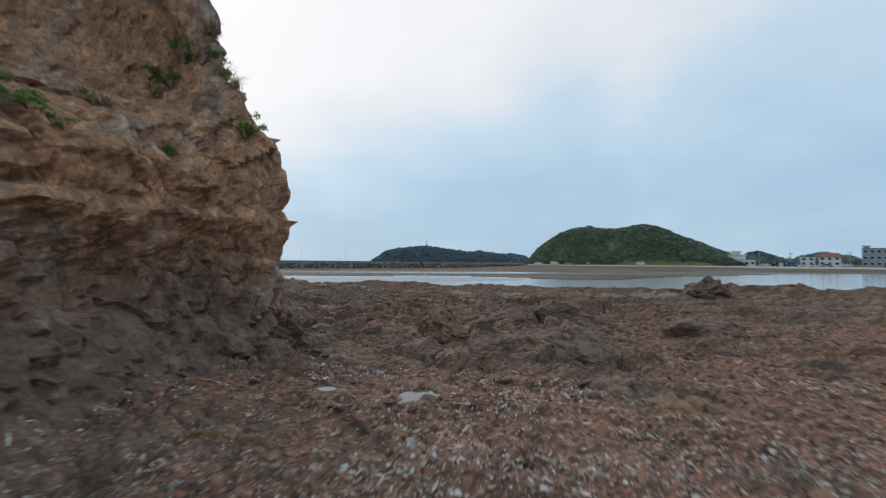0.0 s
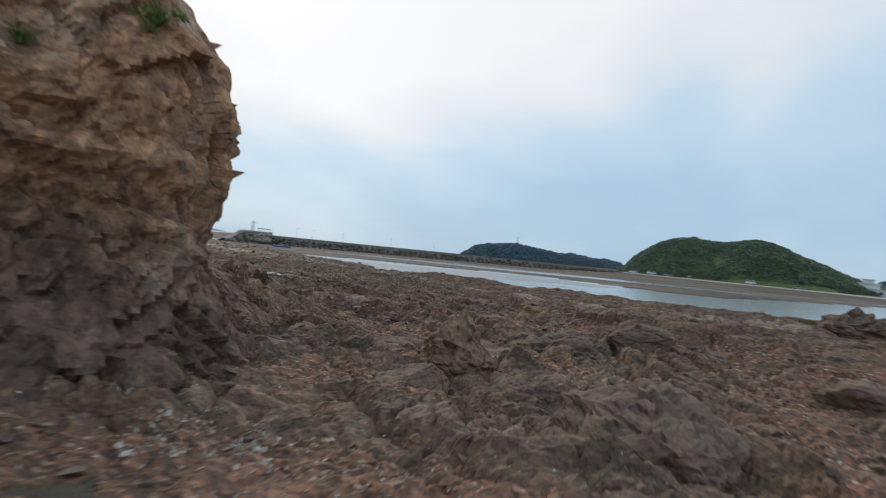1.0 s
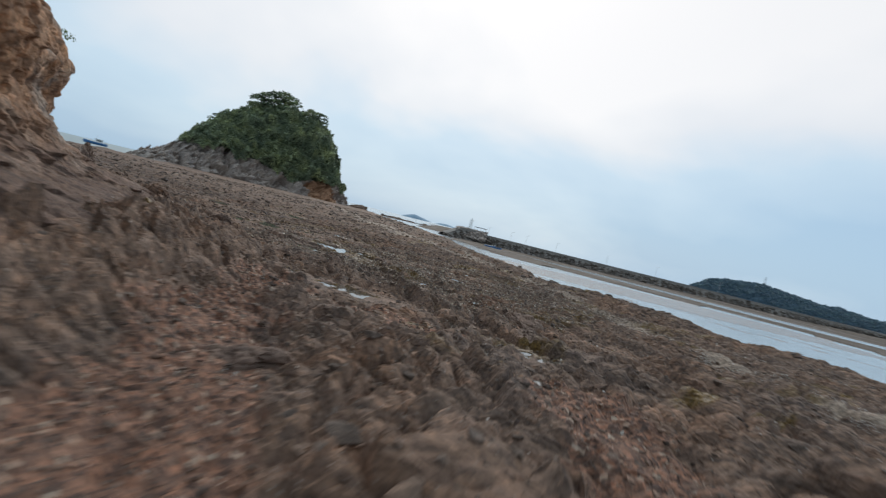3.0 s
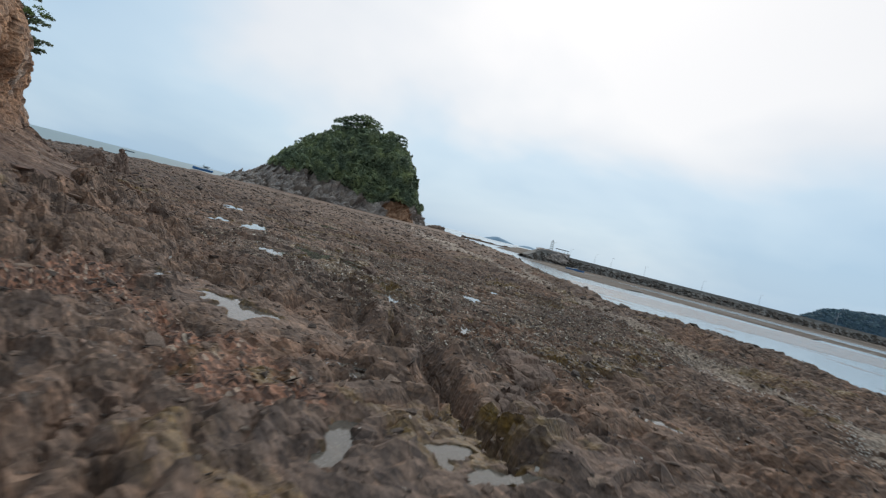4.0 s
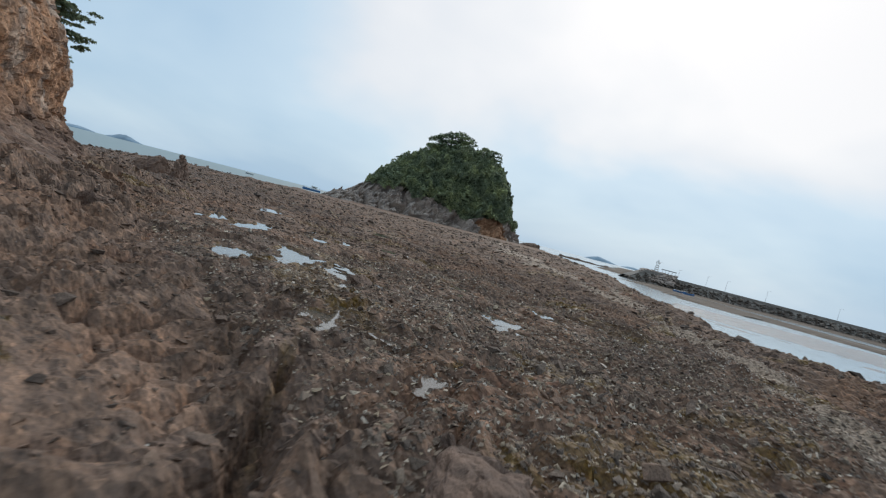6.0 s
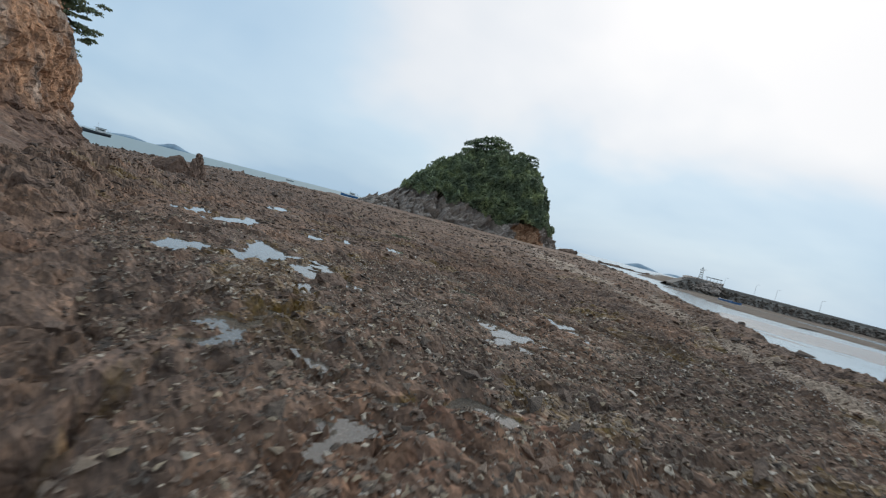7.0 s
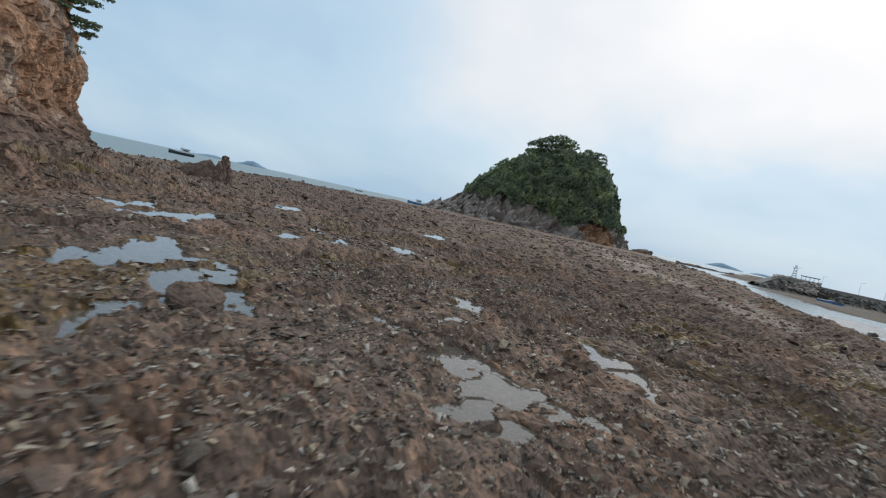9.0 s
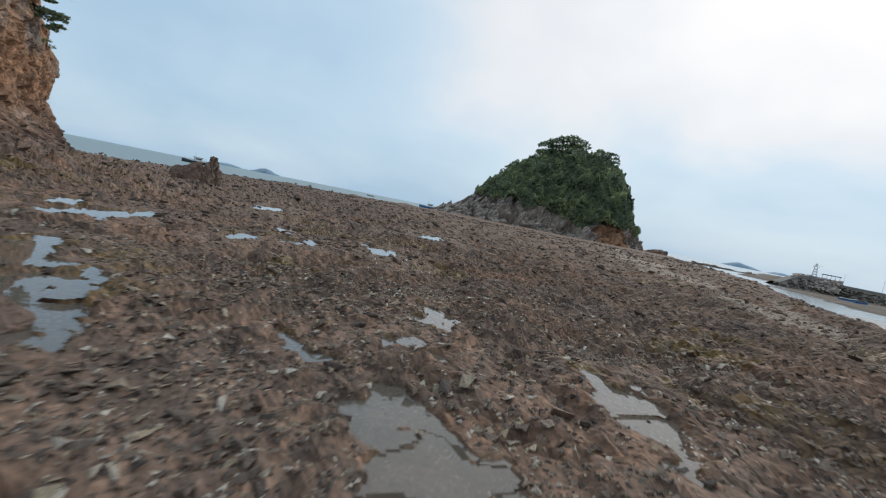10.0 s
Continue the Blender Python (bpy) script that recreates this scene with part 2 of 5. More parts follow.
    dull = ramp_of(t, algae, [(0, (0.78,) * 3), (1, (0.35,) * 3)])
    t.links.new(mix_of(t, sheen, dull, (0.22, 0.22, 0.22)), b.inputs["Roughness"])
    bump_of(t, b, mid, 0.7, 0.035)
    bump_of(t, b, cracks_of(t, mix_of(t, 0.10, pos_of(t, (0.6, 1.6, 1.0), -STRIKE), noise_colour(t, p, 5)), 3.4, 0.06), 0.45, 0.02)
    bump_of(t, b, piece.outputs[1], 0.5, 0.012)
    bump_of(t, b, v.outputs["Distance"], 0.5, 0.014)
    bump_of(t, b, fine, 0.6, 0.010)
    return m


def loose_material(name, stops, scale=9):
    """Stones: a tint a stone, stains and grain."""
    m, t, b = mat(name, 0.82)
    b.inputs["Specular IOR Level"].default_value = 0.3
    g = t.nodes.new("ShaderNodeNewGeometry")
    o = t.nodes.new("ShaderNodeObjectInfo")
    pick = math_of(t, "FRACT", math_of(t, "ADD", g.outputs["Random Per Island"], o.outputs["Random"]), 0)
    p = pos_of(t)
    tint = ramp_of(t, pick, stops)
    n = noise_of(t, p, scale, 5, 0.65)
    f = noise_of(t, p, scale * 6, 3, 0.7)
    col = mix_of(t, 0.85, tint, ramp_of(t, n, [(0.3, (0.55, 0.56, 0.58)), (0.7, (1.35, 1.28, 1.2))]), "MULTIPLY")
    t.links.new(mix_of(t, 0.6, col, ramp_of(t, f, [(0.3, (0.6,) * 3), (0.7, (1.35,) * 3)]), "MULTIPLY"), b.inputs["Base Color"])
    bump_of(t, b, n, 0.9, 0.03)
    bump_of(t, b, f, 0.9, 0.014)
    return m


def cracks_of(t, vec, scale, wide):
    """1 on sound rock, falling to 0 in the joints between blocks."""
    v = t.nodes.new("ShaderNodeTexVoronoi")
    v.feature = "DISTANCE_TO_EDGE"
    v.inputs["Scale"].default_value = scale
    t.links.new(vec, v.inputs["Vector"])
    return level_of(t, v.outputs["Distance"], 0.0, wide)


def cliff_material():
    m, t, b = mat("cliff_rock", 0.88)
    p = pos_of(t)
    lay = pos_of(t, (1.5, 1.5, 1.1), 0.0, (0.5, 0.6))
    zc = t.nodes.new("ShaderNodeSeparateXYZ")
    t.links.new(p, zc.inputs[0])
    big = noise_of(t, p, 0.9, 4)
    mid = noise_of(t, lay, 3.0, 7, 0.65)
    fine = noise_of(t, p, 22, 5, 0.7)
    warm = ramp_of(t, mid, [(0.25, (0.155, 0.090, 0.058)), (0.45, (0.345, 0.199, 0.119)), (0.60, (0.485, 0.282, 0.165)), (0.78, (0.62, 0.455, 0.320))])
    grey = ramp_of(t, mid, [(0.3, (0.218, 0.172, 0.142)), (0.7, (0.528, 0.418, 0.339))])
    col = mix_of(t, level_of(t, big, 0.48, 0.66), warm, grey)
    # sheared blocks, a tint each
    vs = t.nodes.new("ShaderNodeTexVoronoi")
    vs.inputs["Scale"].default_value = 5.5
    t.links.new(mix_of(t, 0.14, pos_of(t, (1.3, 1.3, 1.0), 0.0, (0.5, 0.7)), noise_colour(t, p, 3)), vs.inputs["Vector"])
    piece = t.nodes.new("ShaderNodeSeparateColor")
    t.links.new(vs.outputs["Color"], piece.inputs[0])
    col = mix_of(t, 0.75, col, ramp_of(t, piece.outputs[0], [(0.0, (0.70, 0.68, 0.68)), (0.5, (1.0, 0.97, 0.94)), (1.0, (1.28, 1.22, 1.15))]), "MULTIPLY")
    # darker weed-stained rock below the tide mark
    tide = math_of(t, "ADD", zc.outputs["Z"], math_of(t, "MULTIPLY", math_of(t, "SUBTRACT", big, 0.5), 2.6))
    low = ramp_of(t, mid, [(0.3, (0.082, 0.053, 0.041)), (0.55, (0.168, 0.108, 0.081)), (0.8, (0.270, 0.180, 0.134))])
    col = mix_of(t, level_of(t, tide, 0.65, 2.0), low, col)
    col = mix_of(t, 0.8, col, ramp_of(t, fine, [(0.3, (0.6,) * 3), (0.5, (1, 1, 1)), (0.72, (1.35,) * 3)]), "MULTIPLY")
    t.links.new(col, b.inputs["Base Color"])
    bump_of(t, b, mid, 0.7, 0.035)
    small = t.nodes.new("ShaderNodeTexVoronoi")
    small.inputs["Scale"].default_value = 13
    t.links.new(mix_of(t, 0.10, pos_of(t, (1.4, 1.4, 0.9), 0.0, (0.5, 0.7)), noise_colour(t, p, 6)), small.inputs["Vector"])
    chip = t.nodes.new("ShaderNodeSeparateColor")
    t.links.new(small.outputs["Color"], chip.inputs[0])
    col = mix_of(t, 0.8, col, ramp_of(t, chip.outputs[0], [(0.0, (0.66, 0.65, 0.66)), (0.5, (1.0, 0.98, 0.96)), (1.0, (1.32, 1.26, 1.2))]), "MULTIPLY")
    t.links.new(col, b.inputs["Base Color"])
    bump_of(t, b, piece.outputs[1], 1.0, 0.05)
    bump_of(t, b, cracks_of(t, mix_of(t, 0.30, pos_of(t, (1.2, 1.2, 0.8), 0.0, (0.5, 0.7)), noise_colour(t, p, 2.5)), 3.2, 0.05), 0.45, 0.03)
    bump_of(t, b, chip.outputs[1], 1.0, 0.03)
    bump_of(t, b, fine, 1.0, 0.025)
    return m


def water_material(name, tint, rough, wave, size):
    m, t, b = mat(name, rough, 0, tint)
    b.inputs["IOR"].default_value = 1.33
    n = noise_of(t, pos_of(t, (1, 1, 1)), size, 3)
    bump_of(t, b, n, wave, 0.05)
    return m


def leaf_material(name, dark, light):
    m, t, b = mat(name, 0.6)
    g = t.nodes.new("ShaderNodeNewGeometry")
    big = noise_of(t, pos_of(t), 0.28, 3)
    c = ramp_of(t, g.outputs["Random Per Island"], [(0, dark), (1, light)])
    t.links.new(mix_of(t, 0.8, c, ramp_of(t, big, [(0.32, (0.55, 0.60, 0.66)), (0.5, (0.98, 0.98, 0.9)), (0.68, (1.5, 1.38, 1.0))]), "MULTIPLY"), b.inputs["Base Color"])
    thin = t.nodes.new("ShaderNodeBsdfTranslucent")
    t.links.new(b.inputs["Base Color"].links[0].from_socket, thin.inputs["Color"])
    both = t.nodes.new("ShaderNodeMixShader")
    both.inputs[0].default_value = 0.2
    t.links.new(b.outputs[0], both.inputs[1])
    t.links.new(thin.outputs[0], both.inputs[2])
    t.links.new(both.outputs[0], t.nodes["Material Output"].inputs["Surface"])
    return m


def worn_material(name, colour, rough=0.7, scale=1.5, metal=0.0, deep=0.35):
    m, t, b = mat(name, rough, metal)
    n = noise_of(t, pos_of(t), scale, 6, 0.6)
    f = noise_of(t, pos_of(t), scale * 12, 3)
    lo = tuple(c * (1 - deep) for c in colour)
    hi = tuple(min(1, c * (1 + deep * 0.5)) for c in colour)
    col = mix_of(t, 0.4, ramp_of(t, n, [(0.3, lo), (0.7, hi)]), ramp_of(t, f, [(0.3, lo), (0.7, hi)]))
    t.links.new(col, b.inputs["Base Color"])
    bump_of(t, b, f, 0.2, 0.02)
    return m


M_SHELF = shelf_material()
M_STONE = loose_material("loose_stone", [(0.0, (0.085, 0.067, 0.056)), (0.35, (0.138, 0.104, 0.084)), (0.7, (0.185, 0.134, 0.105)), (0.93, (0.235, 0.160, 0.118)), (1.0, (0.31, 0.25, 0.20))])
M_PEBBLE = loose_material("pebble", [(0.0, (0.085, 0.070, 0.060)), (0.4, (0.165, 0.130, 0.105)), (0.7, (0.235, 0.190, 0.150)), (0.86, (0.34, 0.28, 0.20)), (1.0, (0.56, 0.52, 0.46))])
M_BOULDER = loose_material("dark_boulder", [(0.0, (0.150, 0.106, 0.084)), (1.0, (0.205, 0.141, 0.110))], 5)
M_SPUR = loose_material("spur_rock", [(0.0, (0.26, 0.175, 0.122)), (1.0, (0.26, 0.175, 0.122))], 4)
M_SHELL = loose_material("shell_white", [(0.0, (0.36, 0.33, 0.28)), (0.5, (0.58, 0.55, 0.50)), (1.0, (0.78, 0.76, 0.72))], 20)
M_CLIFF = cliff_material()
M_SEA = water_material("sea_water", (0.165, 0.222, 0.218), 0.34, 1.0, 0.9)
M_CHANNEL = water_material("channel_water", (0.30, 0.33, 0.34), 0.14, 0.7, 0.9)
M_POOL = water_material("pool_water", (0.23, 0.21, 0.18), 0.02, 0.010, 6)
M_POOL.node_tree.nodes["Principled BSDF"].inputs["IOR"].default_value = 1.45
M_POOL.node_tree.nodes["Principled BSDF"].inputs["Transmission Weight"].default_value = 0.55
M_PINE = leaf_material("pine_needles", (0.085, 0.115, 0.078), (0.200, 0.250, 0.145))
# lighter, greyer than real leaves: haze put in the colour, self-shadow offset
M_BROAD = leaf_material("broad_leaves", (0.170, 0.215, 0.145), (0.310, 0.360, 0.210))
M_GRASS = leaf_material("grass_green", (0.06, 0.115, 0.03), (0.16, 0.25, 0.07))
M_STRAW = leaf_material("dry_grass", (0.16, 0.13, 0.07), (0.36, 0.30, 0.18))
M_BARK = worn_material("bark", (0.07, 0.05, 0.04), 0.9, 6)
M_ISLE = loose_material("island_rock", [(0.0, (0.33, 0.285, 0.255)), (1.0, (0.46, 0.40, 0.36))], 0.6)
M_CLAY = worn_material("orange_clay", (0.36, 0.20, 0.115), 0.9, 0.5)
# woods over the far shore: some aerial haze is mixed into this green
M_WOOD = leaf_material("far_wood_leaves", (0.105, 0.150, 0.112), (0.165, 0.220, 0.145))
# leaves of the farther hills: distance haze tinted into the green
M_HAZEWOOD = leaf_material("haze_tinted_leaves", (0.085, 0.150, 0.205), (0.115, 0.185, 0.240))
M_FLOOR = worn_material("forest_floor", (0.085, 0.105, 0.060), 0.95, 0.6)
M_FIELD = worn_material("grass_field", (0.16, 0.20, 0.07), 0.9, 0.1)
# far hills and horizon islands: blue haze painted into the base colour
M_FAR = worn_material("haze_tinted_wood", (0.09, 0.15, 0.20), 0.95, 0.02)
M_FARISLE = worn_material("haze_tinted_island", (0.25, 0.36, 0.46), 0.95, 0.004)
M_CONC = worn_material("concrete", (0.36, 0.345, 0.32), 0.85, 0.7)
M_QUAY = worn_material("weathered_quay_concrete", (0.235, 0.212, 0.188), 0.9, 0.5)
M_ARMOUR = loose_material("armour_stone", [(0.0, (0.115, 0.097, 0.083)), (1.0, (0.165, 0.141, 0.121))], 0.8)
M_WHITE = worn_material("white_paint", (0.74, 0.74, 0.72), 0.5, 0.8, 0, 0.12)
M_GREYP = worn_material("grey_paint", (0.32, 0.34, 0.36), 0.6, 0.8, 0, 0.2)
M_REDROOF = worn_material("red_roof_tiles", (0.24, 0.07, 0.05), 0.7, 0.8)
M_BLUE = worn_material("blue_paint", (0.05, 0.16, 0.36), 0.4, 0.8, 0, 0.2)
M_DARK = worn_material("dark_hull", (0.045, 0.05, 0.06), 0.5, 0.8)
M_STEEL = worn_material("galvanised_steel", (0.45, 0.46, 0.47), 0.5, 2.0, 0.6)
M_LAMP = worn_material("pale_grey_paint", (0.55, 0.57, 0.59), 0.6, 2.0)
M_GLASS, _t, _b = mat("window_glass", 0.06, 0.0, (0.03, 0.04, 0.05))
M_RUBBER = worn_material("tyre_rubber", (0.02, 0.02, 0.02), 0.9, 3.0)


# ---- mesh helpers ----
def link_mesh(name, verts, faces, material, parent=None, label="", smooth_faces=False):
    me = bpy.data.meshes.new(name)
    me.from_pydata(verts, [], faces)
    me.materials.append(material)
    if smooth_faces:
        me.polygons.foreach_set("use_smooth", [True] * len(me.polygons))
    me.update()
    ob = new(name, me)
    ob.parent = parent
    if label:
        ob["label"] = label
    return ob


def part(name, bm, material, parent=None, label="", smooth_faces=False):
    me = bpy.data.meshes.new(name)
    bm.to_mesh(me)
    bm.free()
    me.materials.append(material)
    if smooth_faces:
        me.polygons.foreach_set("use_smooth", [True] * len(me.polygons))
    ob = new(name, me)
    ob.parent = parent
    if label:
        ob["label"] = label
    return ob


def grid_mesh(name, X, Y, Z, material, closed=False, smooth_faces=False):
    """A sheet over a grid of places (rows, columns). closed: the columns run round."""
    rows, cols = X.shape
    co = np.stack([X, Y, Z], -1).reshape(-1, 3).astype(np.float32)
    i = np.arange(rows - 1)[:, None] * cols
    j = np.arange(cols if closed else cols - 1)[None]
    k = (j + 1) % cols
    quads = np.stack([i + j, i + k, i + cols + k, i + cols + j], -1).reshape(-1, 4).astype(np.int32)
    return raw_mesh(name, co, quads, material, smooth_faces)


def raw_mesh(name, co, polys, material, smooth_faces=False):
    """A mesh of equal-sized faces, from arrays."""
    n = polys.shape[1]
    me = bpy.data.meshes.new(name)
    me.vertices.add(len(co))
    me.vertices.foreach_set("co", np.ascontiguousarray(co, np.float32).ravel())
    me.loops.add(polys.size)
    me.loops.foreach_set("vertex_index", np.ascontiguousarray(polys, np.int32).ravel())
    me.polygons.add(len(polys))
    me.polygons.foreach_set("loop_start", np.arange(0, polys.size, n, dtype=np.int32))
    me.polygons.foreach_set("use_smooth", np.full(len(polys), smooth_faces))
    me.materials.append(material)
    me.update()
    me.validate()
    return new(name, me)


def empty(name, m=None):
    ob = new(name)
    ob.empty_display_size = 0.2
    if m is not None:
        ob.matrix_world = m
    return ob


def box_bm(sx, sy, sz, at=(0, 0, 0), bevel=0.0):
    bm = bmesh.new()
    bmesh.ops.create_cube(bm, size=1.0)
    bmesh.ops.scale(bm, vec=(sx, sy, sz), verts=bm.verts)
    if bevel:
        bmesh.ops.bevel(bm, geom=bm.edges[:], offset=bevel, segments=2, affect="EDGES")
    bmesh.ops.translate(bm, vec=at, verts=bm.verts)
    return bm


def tube_bm(points, radii, sides=7):
    """A tapering tube along points."""
    bm = bmesh.new()
    rings = []
    pts = [Vector(p) for p in points]
    for n, (p, r) in enumerate(zip(pts, radii)):
        ahead = (pts[min(n + 1, len(pts) - 1)] - pts[max(n - 1, 0)]).normalized()
        q = ahead.to_track_quat("Z", "Y")
        rings.append([bm.verts.new(p + q @ Vector((r * math.cos(a), r * math.sin(a), 0))) for a in (2 * math.pi * s / sides for s in range(sides))])
    for a, b in zip(rings[:-1], rings[1:]):
        for s in range(sides):
            bm.faces.new((a[s], a[(s + 1) % sides], b[(s + 1) % sides], b[s]))
    bm.faces.new(rings[0][::-1])
    bm.faces.new(rings[-1])
    return bm


def hull_points(count, rng, flat=0.6, long=1.4):
    pts = rng.normal(size=(count, 3))
    pts /= np.linalg.norm(pts, axis=1)[:, None]
    pts *= rng.uniform(0.75, 1.1, (count, 1))
    return pts * (long, 1.0, flat)


def stone_mesh(count, rng, flat=0.6, long=1.4):
    """An angular stone of about 1 m half width: places and triangles."""
    bm = bmesh.new()
    for p in hull_points(count, rng, flat, long):
        bm.verts.new(p)
    bmesh.ops.convex_hull(bm, input=bm.verts)
    bmesh.ops.delete(bm, geom=[v for v in bm.verts if not v.link_faces], context="VERTS")
    bmesh.ops.triangulate(bm, faces=bm.faces)
    bmesh.ops.recalc_face_normals(bm, faces=bm.faces)
    bm.verts.index_update()
    co = np.array([v.co[:] for v in bm.verts])
    tri = np.array([[v.index for v in f.verts] for f in bm.faces])
    bm.free()
    return co, tri


def scatter(name, kinds, places, sizes, rng, material, tilt=0.35, lean=None):
    """Many small stones joined into one mesh."""
    cos, tris, base = [], [], 0
    which = rng.integers(0, len(kinds), len(places))
    for k, (co, tri) in enumerate(kinds):
        pick = np.where(which == k)[0]
        if not len(pick):
            continue
        n = len(pick)
        a = rng.uniform(0, 2 * np.pi, n) if lean is None else rng.normal(lean, 0.5, n)
        tx, ty = rng.normal(0, tilt, n), rng.normal(0, tilt, n)
        c, s = np.cos(a), np.sin(a)
        pts = co[None] * sizes[pick][:, None, None] * rng.uniform(0.7, 1.3, (n, 1, 3))
        x = pts[..., 0] * c[:, None] - pts[..., 1] * s[:, None]
        y = pts[..., 0] * s[:, None] + pts[..., 1] * c[:, None]
        z = pts[..., 2] + x * tx[:, None] + y * ty[:, None]
        cos.append((np.stack([x, y, z], -1) + places[pick][:, None]).reshape(-1, 3))
        tris.append((tri[None] + (base + np.arange(n) * len(co))[:, None, None]).reshape(-1, 3))
        base += n * len(co)
    return raw_mesh(name, np.concatenate(cos), np.concatenate(tris), material)


# ---- the lie of the land ----
SEA = -2.0
SHORE_R = [(60, 26), (22, 26), (10, 23.5), (0, 25.5), (-8, 31.5), (-23, 48), (-45, 70), (-100, 122)]
SHORE_L = [(-24, 8), (-36, 15), (-50, 18), (-71, 28), (-105, 54), (-135, 95)]
TRACK = [(-48, 58), (-17.6, 34.4), (-9, 28.9), (-5.2, 25.2), (-2.5, 22.8), (-1, 21.2), (0.6, 19.4), (2.2, 18.3), (4.2, 18.6), (7.2, 18.8), (9.5, 20.5)]
SHELL_SAND = [(3.2, 17.9, 1.7, 0.45, 0.2), (-5.0, 24.6, 0.9, 0.32, 2.6), (-2.8, 22.75, 1.0, 0.30, 2.8), (-5.3, 25.4, 0.8, 0.25, 2.6), (-11.0, 31.2, 2.4, 0.40, 2.3), (-16.0, 34.0, 2.6, 0.45, 2.5), (7.2, 18.6, 1.4, 0.35, 0.1)]   # x, y, half length, half width, turn
GRAVEL_A = [(-0.4, 9.9), (-1.6, 11.3), (-3.6, 13.0), (-4.6, 14.1)]
GRAVEL_B = [(2.2, 11.2), (1.2, 12.3), (0.1, 13.9)]
GRAVEL_C = [(0.3, 9.6), (0.75, 9.05), (1.2, 8.6)]
CRACK = [(-0.3, 14.72), (-1.0, 15.25), (-1.7, 15.75), (-2.5, 16.2), (-3.3, 16.6), (-4.6, 17.3)]

POOLS = []      # x, y, half length, half width, turn, water level


def pool_at(x, y, a, b, turn=0.0, drop=0.015):
    """Water a little below the shelf's mean height there; pools that touch share one level."""
    a, b = a * (1.1 if x < -9.5 else 0.88), b * (1.3 if x < -9.5 else 1.0)
    level = 0.27 + 0.07 * float(fbm(np.array([x]) * 0.22, np.array([y]) * 0.22, None, 30, 3)[0]) - drop
    for q in POOLS:
        if abs(q[5] - level) < 0.06 and math.dist(q[:2], (x, y)) < 0.7 * (a + q[2]) + 0.1:
            level = q[5]
            break
    POOLS.append((x, y, a, b, radians(turn), level))


# the pool with the stone in it
pool_at(-7.95, 18.38, 0.55, 0.20, 15, -0.035)
pool_at(-7.30, 18.16, 0.55, 0.20, -25, -0.035)
pool_at(-6.62, 18.66, 0.60, 0.30, 15, -0.035)
pool_at(-7.15, 18.80, 0.36, 0.12, 25, -0.035)
pool_at(-5.95, 18.34, 0.50, 0.10, -18, -0.035)
# the branched pool and its neighbours
pool_at(-5.62, 20.12, 0.30, 0.14, 30)
pool_at(-5.24, 20.14, 0.20, 0.12, -20)
pool_at(-4.94, 19.92, 0.26, 0.10, -40)
pool_at(-4.98, 20.38, 0.22, 0.06, 30)
pool_at(-5.80, 21.46, 0.38, 0.13, -28, -0.015)
pool_at(-5.26, 21.20, 0.36, 0.12, -22, -0.015)
pool_at(-6.48, 20.58, 0.30, 0.14, 10, -0.015)
pool_at(-7.30, 20.95, 0.40, 0.11, -15, -0.015)
pool_at(-6.42, 19.84, 0.18, 0.12, 0)
# shallow water between the flat ribs
pool_at(-3.50, 17.85, 0.26, 0.045, 60, 0.03)
pool_at(-3.45, 18.28, 0.42, 0.09, 75, -0.02)
pool_at(-3.22, 17.50, 0.20, 0.05, 30, 0.03)
pool_at(-4.05, 17.78, 0.22, 0.04, 60, 0.02)
pool_at(-4.45, 18.50, 0.20, 0.04, 70, 0.03)
pool_at(-4.35, 17.28, 0.40, 0.06, 141, -0.01)
pool_at(-4.85, 17.62, 0.34, 0.055, 141, -0.01)
pool_at(-5.35, 17.80, 0.26, 0.05, 10)
pool_at(-5.25, 18.88, 0.24, 0.05, 40, 0.03)
# above the joint
pool_at(-4.00, 15.18, 0.48, 0.19, 20, 0.125)
pool_at(-3.72, 15.02, 0.28, 0.12, -20, 0.12)
pool_at(-2.20, 15.16, 0.14, 0.05, 130, -0.01)
pool_at(-1.22, 14.24, 0.28, 0.09, 105, -0.02)
pool_at(-0.72, 14.92, 0.26, 0.09, 60, -0.02)
pool_at(-0.95, 15.21, 0.34, 0.05, 143, 0.20)
pool_at(-4.77, 14.74, 0.22, 0.08, 0)
pool_at(-0.72, 17.05, 0.20, 0.09, 30)
pool_at(-2.38, 18.30, 0.16, 0.07, 0)
# out along the shelf
pool_at(-7.40, 17.30, 0.50, 0.22, 160, 0.0)
pool_at(-10.6, 17.85, 0.55, 0.20, 160, -0.05)
pool_at(-10.1, 18.38, 0.60, 0.18, 150, -0.05)
pool_at(-10.9, 21.65, 0.42, 0.14, -10, -0.03)
pool_at(-10.7, 20.50, 0.40, 0.13, 150, -0.03)
pool_at(-10.3, 19.75, 0.36, 0.14, 150, -0.03)
pool_at(-12.1, 20.4, 0.36, 0.10, 0)
pool_at(-15.7, 20.5, 0.70, 0.22, 160, -0.04)
pool_at(-16.2, 24.5, 0.90, 0.26, 150, -0.04)
pool_at(-5.50, 24.40, 0.34, 0.13, -20)
# at the cliff's foot
pool_at(-1.04, 4.55, 0.15, 0.06, 0, -0.04)
pool_at(-0.16, 4.34, 0.15, 0.07, 20, -0.04)
pool_at(0.26, 4.20, 0.14, 0.05, 0, -0.04)
pool_at(0.42, 5.00, 0.08, 0.06, 0, -0.04)
pool_at(0.95, 11.0, 0.26, 0.12, 20, -0.03)
pool_at(-0.40, 14.05, 0.10, 0.05, 60)
pool_at(-4.7, 11.85, 0.18, 0.06, 0)
